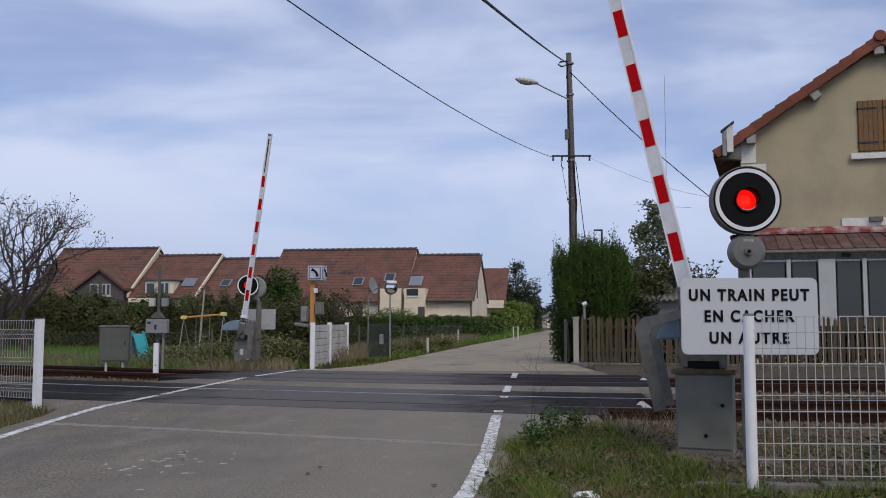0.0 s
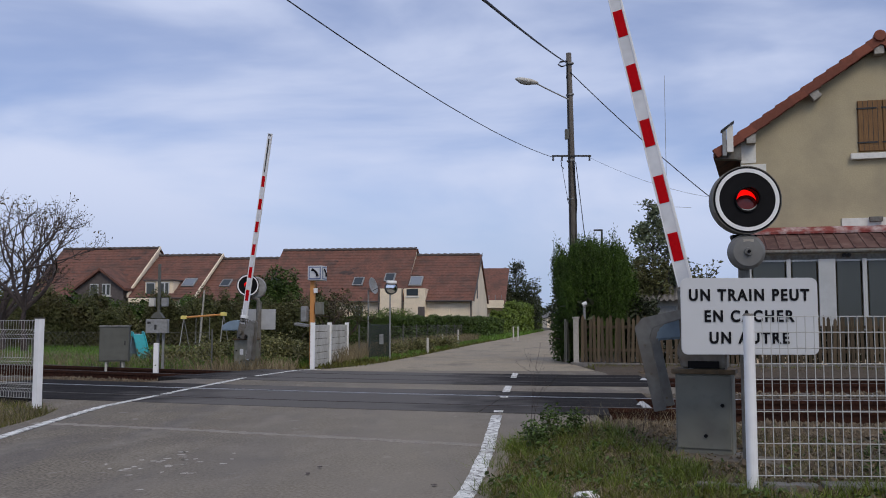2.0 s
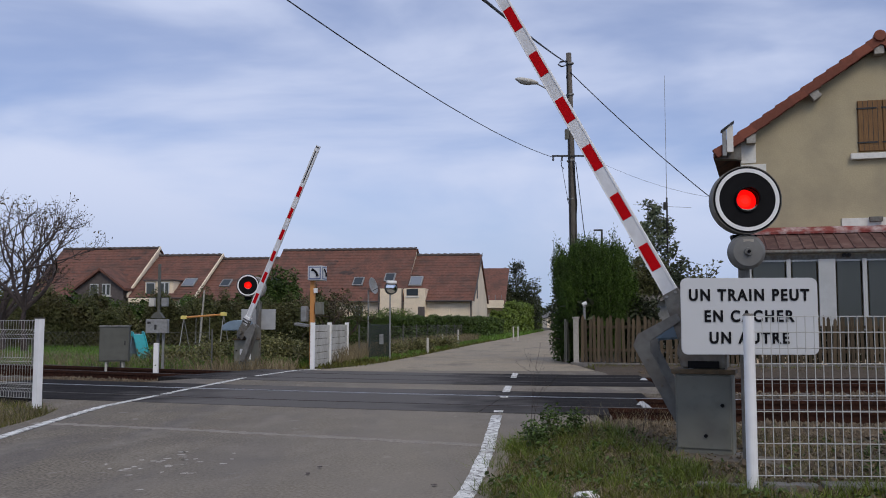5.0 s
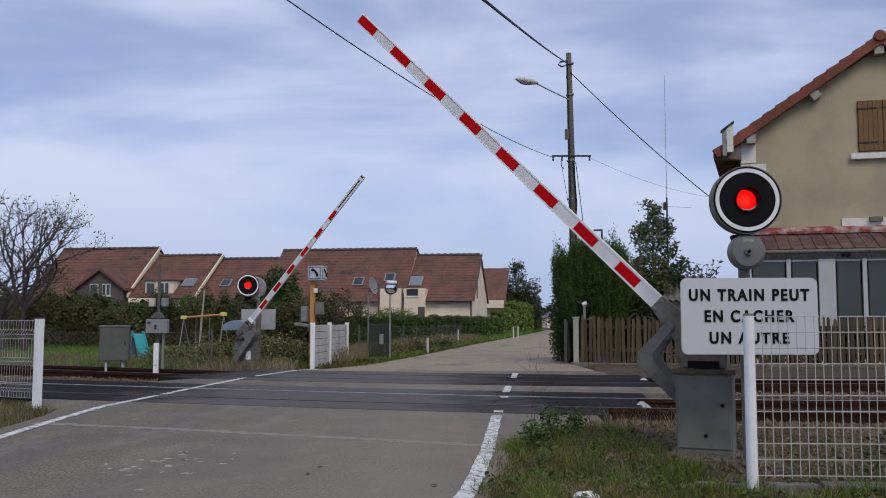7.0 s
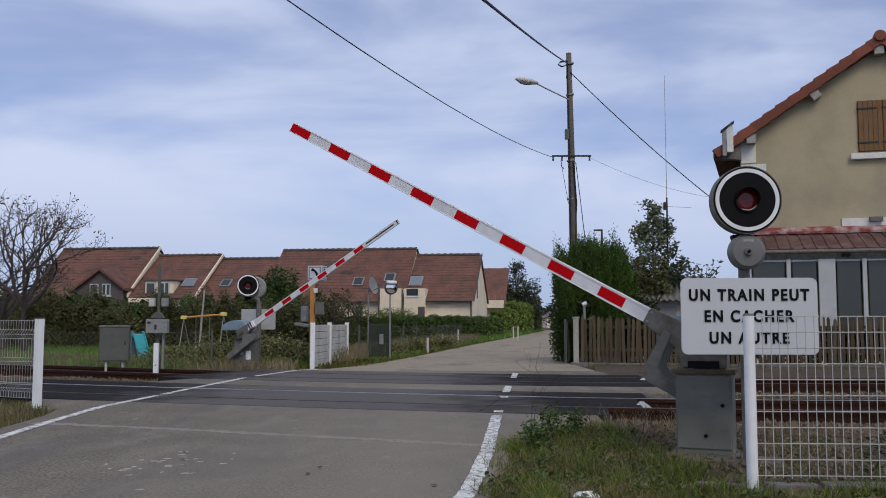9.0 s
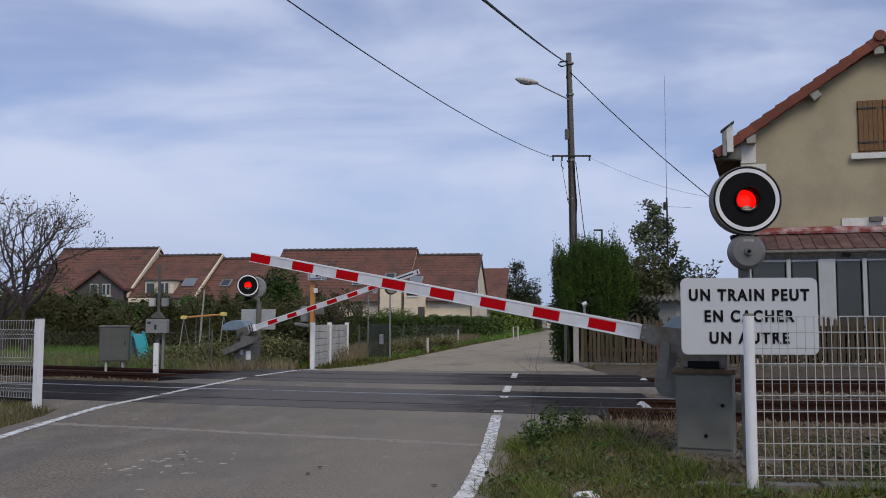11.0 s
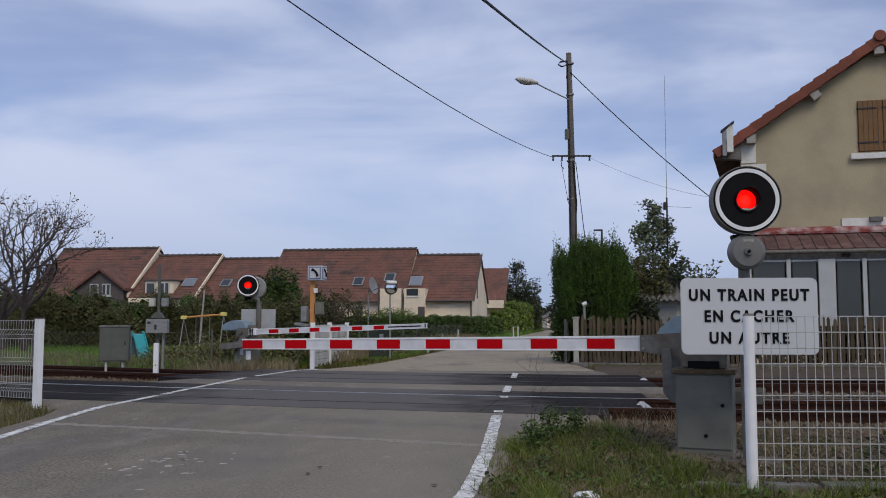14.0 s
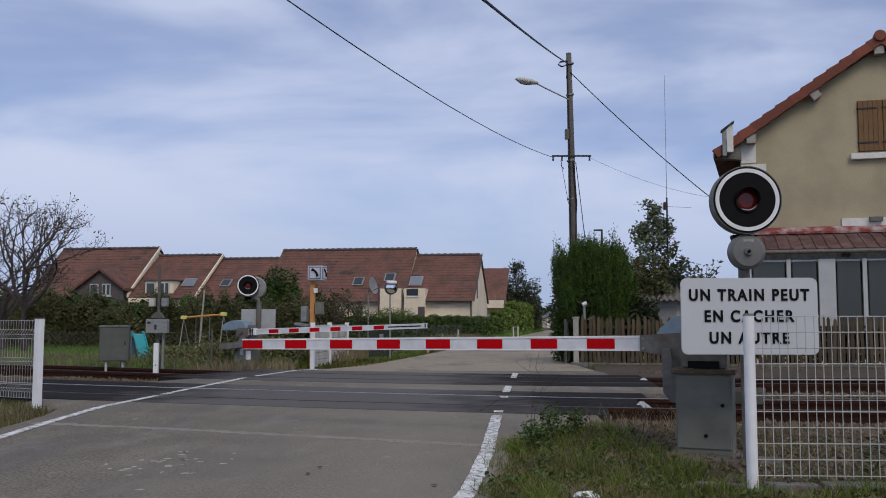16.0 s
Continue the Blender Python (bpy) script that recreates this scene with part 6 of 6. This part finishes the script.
bush("distant_bush", "dark trees at the end of the lane", (19.0, 140.0, 2.8), (2.4, 1.6, 2.6), 2500, 0.45, M["leaf_dark"], 44)
bush("distant_bush", "dark hedge trees at the far end of the lane", (12.5, 150.0, 1.2), (4.0, 1.6, 1.6), 2000, 0.45, M["leaf_olive"], 45)


bush("distant_bush", "dark trees closing the end of the lane", (27.5, 232.0, 2.6), (4.2, 2.0, 3.2), 2600, 0.6, M["leaf_dark"], 46)


def hedge(name, label, path, height, width, per_m, size, material, seed, wild=0.12):
    """A clipped hedge along a path: leaves over its faces, dense twigs within."""
    rng = np.random.default_rng(seed)
    pts = []
    inner = []
    for (xa, ya), (xb, yb) in zip(path, path[1:]):
        L = math.hypot(xb - xa, yb - ya)
        n = int(L * per_m)
        t = rng.uniform(size=n)
        w = rng.uniform(-0.5, 0.5, n) * width
        h = rng.uniform(0, 1, n) ** 0.7
        face = rng.integers(0, 3, n)
        w = np.where(face == 0, -0.5 * width + rng.normal(size=n) * 0.05, w)
        h = np.where(face == 1, 1 + rng.normal(size=n) * 0.03, h)
        ux, uy = (xb - xa) / L, (yb - ya) / L
        # the side towards the lane lies to the right of the path
        x = xa + (xb - xa) * t + uy * -w * -1
        y = ya + (yb - ya) * t - ux * w * -1
        lump = np.array([noise.noise((a * 1.1, b * 1.1, seed)) for a, b in zip(x, y)])
        z = h * height * (1 + wild * lump * 1.6)
        pts.append(np.stack([x, y, z], 1))
        keep = rng.uniform(size=n) < 0.40
        inner.append(np.stack([x, y + 0.15, z * 0.85], 1)[keep])
    p = np.concatenate(pts)
    ob = tagged(part(name, leaf_cloud(p, size, rng), material), label, "hedge", kind="stuff")
    part("inner_growth", leaf_cloud(np.concatenate(inner), max(0.2, size * 2), rng, aspect=0.8), material, ob)


hedge("garden_hedge", "dark clipped garden hedge in front of the terrace", [(-7.5, 41.5), (-2.6, 46.5), (1.4, 57), (2.7, 62.5), (4.3, 71)], 1.32, 0.9, 2200, 0.095, M["leaf_hedge"], 61)
hedge("lane_hedge", "bright green clipped hedge along the lane", [(4.2, 72), (6.3, 84)], 1.85, 1.0, 1300, 0.15, M["leaf_bright"], 62)
hedge("lane_hedge", "taller bright green hedge further along the lane", [(6.1, 83.5), (7.0, 88), (8.8, 98), (12.2, 117)], 2.75, 1.0, 1000, 0.17, M["leaf_bright"], 70)
hedge("garden_hedge", "loose hedge of green and brown shrubs behind the lawn", [(-24, 35.5), (-16, 36.5), (-7.2, 37.5), (-4.6, 38.5)], 1.62, 2.0, 3200, 0.075, M["leaf_olive"], 63, wild=0.7)
hedge("garden_hedge", "green shrubs along the back of the lawn", [(-24, 38.5), (-9, 40), (-6, 41)], 1.95, 1.2, 900, 0.12, M["leaf_hedge"], 64, wild=0.3)
hedge("garden_plants", "dark low garden plants behind the picket fence", [(11.2, 22.65), (5.6, 24.1)], 0.95, 0.5, 900, 0.075, M["leaf_dark"], 69, wild=0.3)
bush("shrub", "rounded green shrub behind the signal", (-6.9, 38.5, 2.0), (1.15, 0.9, 1.35), 6500, 0.14, M["leaf_hedge"], 65)
bush("shrub", "olive shrub near the garden fence", (-5.2, 37.0, 1.1), (1.6, 0.9, 1.0), 5000, 0.13, M["leaf_olive"], 66)
leafy_tree("sapling", "half-bare brown sapling in the garden", (-4.4, 35.0, 0), 2.7, 0.9, 900, 0.10, M["leaf_brown"], 67, spread=0.7, r=0.05)
leafy_tree("sapling", "thin brown sapling beside the hedge", (-3.9, 36.0, 0), 2.5, 0.9, 800, 0.10, M["leaf_olive"], 68, spread=0.7, r=0.05)
for k, (x, y, zz, rx) in enumerate(((-7.2, 24.6, 0.22, 0.8), (-6.1, 24.6, 0.32, 0.9), (-5.9, 23.6, 0.25, 0.6), (-4.2, 23.9, 0.30, 0.8), (-3.7, 24.6, 0.30, 0.6), (-5.0, 26.5, 0.4, 1.2), (-0.9, 34.0, 0.25, 0.9), (0.0, 39.0, 0.28, 1.1), (-1.6, 30.5, 0.22, 0.6))):
    bush("bramble", "low tangle of brambles and withered weeds", (x, y, zz), (rx, 0.5, zz * 1.25), 1500, 0.085, M["leaf_bramble"], 80 + k, "weeds", 0.7, 0.35, False)


def grass(name, label, n, area, height, width, material, seed, lean=0.35, zoff=0.0, keep=None):
    rng = np.random.default_rng(seed)
    pts = []
    while len(pts) < n:
        x, y = area(rng)
        if keep is None or keep(x, y):
            pts.append((x, y, ground_z(x, y) + zoff - 0.01))
    tagged(part(name, blades(pts, rng, height, width, lean), material), label, "grass", kind="stuff")


def verge_right(rng):
    y = 4.9 + 4.9 * rng.uniform() ** 0.9
    return edge_x(RIGHT, y) - 0.03 + 3.1 * rng.uniform() ** 1.5, y


def rng_gate(x, y):
    return random.uniform(-0.55, 0.15)


def tufts(x, y):
    if 1.95 < x < 2.75 and y > 7.2 or y - track_y(x) > -2.9 - 0.5 * noise.noise((x, y, 5)):
        return False
    if x > 1.75 and y > 6.3 and random.random() < 0.85:
        return False
    return noise.noise((x * 1.9, y * 1.9, 2)) > rng_gate(x, y) + 0.12


def litter_ground(x, y):
    return y - track_y(x) < -2.7 and not (1.95 < x < 2.75 and y > 7.2)


grass("verge_grass", "rough green grass on the verge by the fence", 15000, verge_right, 0.085, 0.007, M["grass"], 101, 0.45, keep=tufts)
grass("dry_grass", "withered straw in the verge by the fence", 9000, verge_right, 0.09, 0.005, M["dry"], 102, 1.1, keep=litter_ground)
grass("verge_grass", "grass tufts by the white fence across the road", 6500, lambda r: (-4.75 - 3.2 * r.uniform() ** 1.2, r.uniform(8.4, 12.9)), 0.085, 0.010, M["grass"], 103, 0.45, keep=lambda x, y: y < track_y(x) - 2.3 and x < edge_x(LEFT, y) - 0.3)
grass("dry_grass", "dry straw by the white fence across the road", 3500, lambda r: (-4.75 - 3.0 * r.uniform() ** 1.2, r.uniform(8.4, 13.0)), 0.10, 0.007, M["dry"], 104, 0.5, keep=lambda x, y: y < track_y(x) - 2.3 and x < edge_x(LEFT, y) - 0.3)
grass("meadow_grass", "green lawn behind the railway", 34000, lambda r: (r.uniform(-17, -3.4), 23.2 + 14 * r.uniform() ** 1.3), 0.26, 0.03, M["lawn"], 105, keep=lambda x, y: y > track_y(x) + 6.9)
grass("dry_grass", "tall withered grass along the lane's far verge", 17000, lambda r: (lambda y: (edge_x(LEFT, y) - 1.15 - 1.8 * r.uniform() ** 1.3, y))(24.5 + 32 * r.uniform()), 0.45, 0.018, M["dry"], 106, 0.3)
grass("verge_grass", "green verge along the lane beyond the crossing", 9000, lambda r: (lambda y: (edge_x(LEFT, y) - 0.2 - 1.3 * r.uniform() ** 1.2, y))(22.5 + 45 * r.uniform()), 0.15, 0.03, M["grass"], 107, 0.4)
grass("verge_grass", "fresh green grass strip along the lane's edge", 14000, lambda r: (lambda y: (edge_x(LEFT, y) - 0.40 - 1.1 * r.uniform() ** 1.2, y))(26 + 40 * r.uniform() ** 0.8), 0.17, 0.026, M["lawn"], 112, 0.4)
grass("verge_grass", "grass beside the picket fence kerb", 900, lambda r: (lambda x: (x, 24.0 - 0.264 * (x - 3.6) - 0.15 - 1.2 * r.uniform() ** 1.3))(3.7 + 7 * r.uniform()), 0.12, 0.02, M["grass"], 108, 0.4)
grass("dry_grass", "withered grass behind the far track", 7500, lambda r: (lambda x: (x, track_y(x) + 6.9 + 1.6 * r.uniform()))(-16 + 12.4 * r.uniform()), 0.30, 0.014, M["dry"], 109, 0.4)


def tall_tufts():
    rng = np.random.default_rng(55)
    cs = []
    while len(cs) < 70:
        x, y = verge_right(rng)
        if y - track_y(x) < -3.1 and not (1.9 < x < 2.8 and y > 6.9) and not (x > 2.1 and y > 6.4):
            cs.append((x, y))
    pts = []
    for x, y in cs:
        for _ in range(90):
            a, b = x + rng.normal() * 0.07, y + rng.normal() * 0.07
            pts.append((a, b, ground_z(a, b) - 0.01))
    tagged(part("grass_tufts", blades(pts, rng, 0.15, 0.006, 0.55), M["grass_fresh"]), "longer fresh green grass tufts in the verge", "grass", kind="stuff")


tall_tufts()
grass("dry_grass", "tall straw stalks at the edge of the ballast", 260, lambda r: (1.35 + 1.25 * r.uniform(), 9.3 + 1.0 * r.uniform()), 0.24, 0.004, M["dry"], 111, 0.45, keep=lambda x, y: x > edge_x(RIGHT, y) + 0.1)


def ground_leaves():
    rng = np.random.default_rng(77)
    pts = []
    while len(pts) < 2000:
        x, y = verge_right(rng)
        if tufts(x, y) and noise.noise((x * 3, y * 3, 9)) > 0.05:
            pts.append((x, y, ground_z(x, y) + rng.uniform(0, 0.09)))
    tagged(part("low_weeds", leaf_cloud(pts, 0.042, rng, 0.35, 0, 0.6), M["leaf_hedge"]), "low broad-leaved green weeds in the verge", "weeds", kind="stuff")
    pts = []
    while len(pts) < 6500:
        x, y = verge_right(rng)
        if y - track_y(x) < -2.6:
            pts.append((x, y, ground_z(x, y) + rng.uniform(0, 0.03)))
    tagged(part("dead_leaves", leaf_cloud(pts, 0.038, rng, 0.3, 0, 0.6), M["leaf_brown"]), "scattered brown dead leaves in the verge", "dead leaves", kind="stuff")


ground_leaves()


grass("verge_grass", "long green verge between the lane and the far hedge", 9000, lambda r: (lambda y: (edge_x(LEFT, y) - 0.2 - 1.8 * r.uniform(), y))(55 + 65 * r.uniform()), 0.3, 0.09, M["lawn"], 110, 0.4)


def weeds():
    rng = np.random.default_rng(7)
    for x, y, h, lab in ((0.88, 8.35, 0.22, 0), (1.05, 8.6, 0.28, 0), (1.25, 8.9, 0.22, 0), (1.45, 8.9, 0.30, 1), (0.84, 9.0, 0.62, 1), (0.80, 8.1, 0.18, 0), (3.2, 6.45, 0.3, 0), (2.0, 9.3, 0.30, 1)):
        ob = thing("weed", pose(x, y, ground_z(x, y)), "leafy green weed at the road's edge" if not lab else "dry brown weed stalk at the road's edge", "weed", group="weeds at the road's edge")
        bm = bmesh.new()
        tips = []
        for k in range(5 if not lab else 2):
            limbs(rng, (0, 0, 0), (rng.normal() * 0.35, rng.normal() * 0.35, 1), h * 0.7, 0.004, 2 if lab else 1, bm, tips, 0.5, 0.3)
        part("stem", bm, M["twig"] if lab else M["leaf_olive"], ob)
        if not lab:
            part("foliage", leaf_cloud(clumps(rng, tips, 12, 0.04), 0.04, rng), M["leaf_hedge"], ob)


weeds()


def fallen_leaves():
    rng = np.random.default_rng(15)
    for x, y in ((-0.93, 7.02), (-0.98, 6.72), (-0.06, 6.25)):
        ob = thing("fallen_leaf", pose(x, y, 0.012, 0, 0, rng.uniform(0, 360)) @ Matrix.Scale(0.75, 4), "brown dead leaf lying on the asphalt", "leaf", group="dead leaves on the road")
        bm = prism([(-0.03, 0), (-0.01, 0.007), (0.02, 0.005), (0.03, 0.0), (0.015, 0.002), (-0.01, 0.004)], -0.02, 0.02)
        part("blade", bm, M["twig"], ob)


fallen_leaves()


# ---- what moves ----
def motions():
    near = [(0, 77.6), (2.9, 77.6), (3.15, 76.8), (3.5, 74.0), (4.0, 69.8), (6.3, 50.8), (7.0, 44.9), (8.0, 36.7), (9.0, 28.5), (9.2, 26.8), (10.3, 17.4), (11.3, 7.9), (11.5, 6.1), (12.0, 2.6), (12.45, -0.4), (12.6, -0.6), (16, -0.6)]
    walk(near_boom, [(t, pose(0, 0, 0.914, 0, -a, 0)) for t, a in near])
    far = [(0, 81.6), (3.15, 81.6), (3.5, 79.2), (4.0, 74.2), (6.3, 54.0), (7.0, 48.0), (8.0, 39.8), (9.0, 31.3), (9.2, 29.6), (11.3, 14.0), (12.0, 8.3), (12.5, 4.6), (12.8, 2.3), (13.0, 1.9), (16, 1.9)]
    walk(far_boom, [(t, pose(0, 0, 0.86, 0, -a, 0)) for t, a in far])
    # the added shutters imitate the flashing: they drop to show the lamps, rise to cover them, every 0.86 s
    for shut, (y, z) in ((near_shutter, near_rest), (far_shutter, far_rest)):
        rows = [(0, pose(0, y, z - 0.18))]
        fall, rise = 0.20, 0.62
        while fall < 16:
            rows += [(fall, pose(0, y, z - 0.18)), (fall + 0.13, pose(0, y, z))]
            if rise < 15.9:
                rows += [(rise, pose(0, y, z)), (min(15.95, rise + 0.08), pose(0, y, z - 0.18))]
            fall, rise = fall + 0.86, rise + 0.86
        rows = [r for r in rows if r[0] < 15.97]
        rows.append((16, rows[-1][1]))
        walk(shut, rows)


motions()
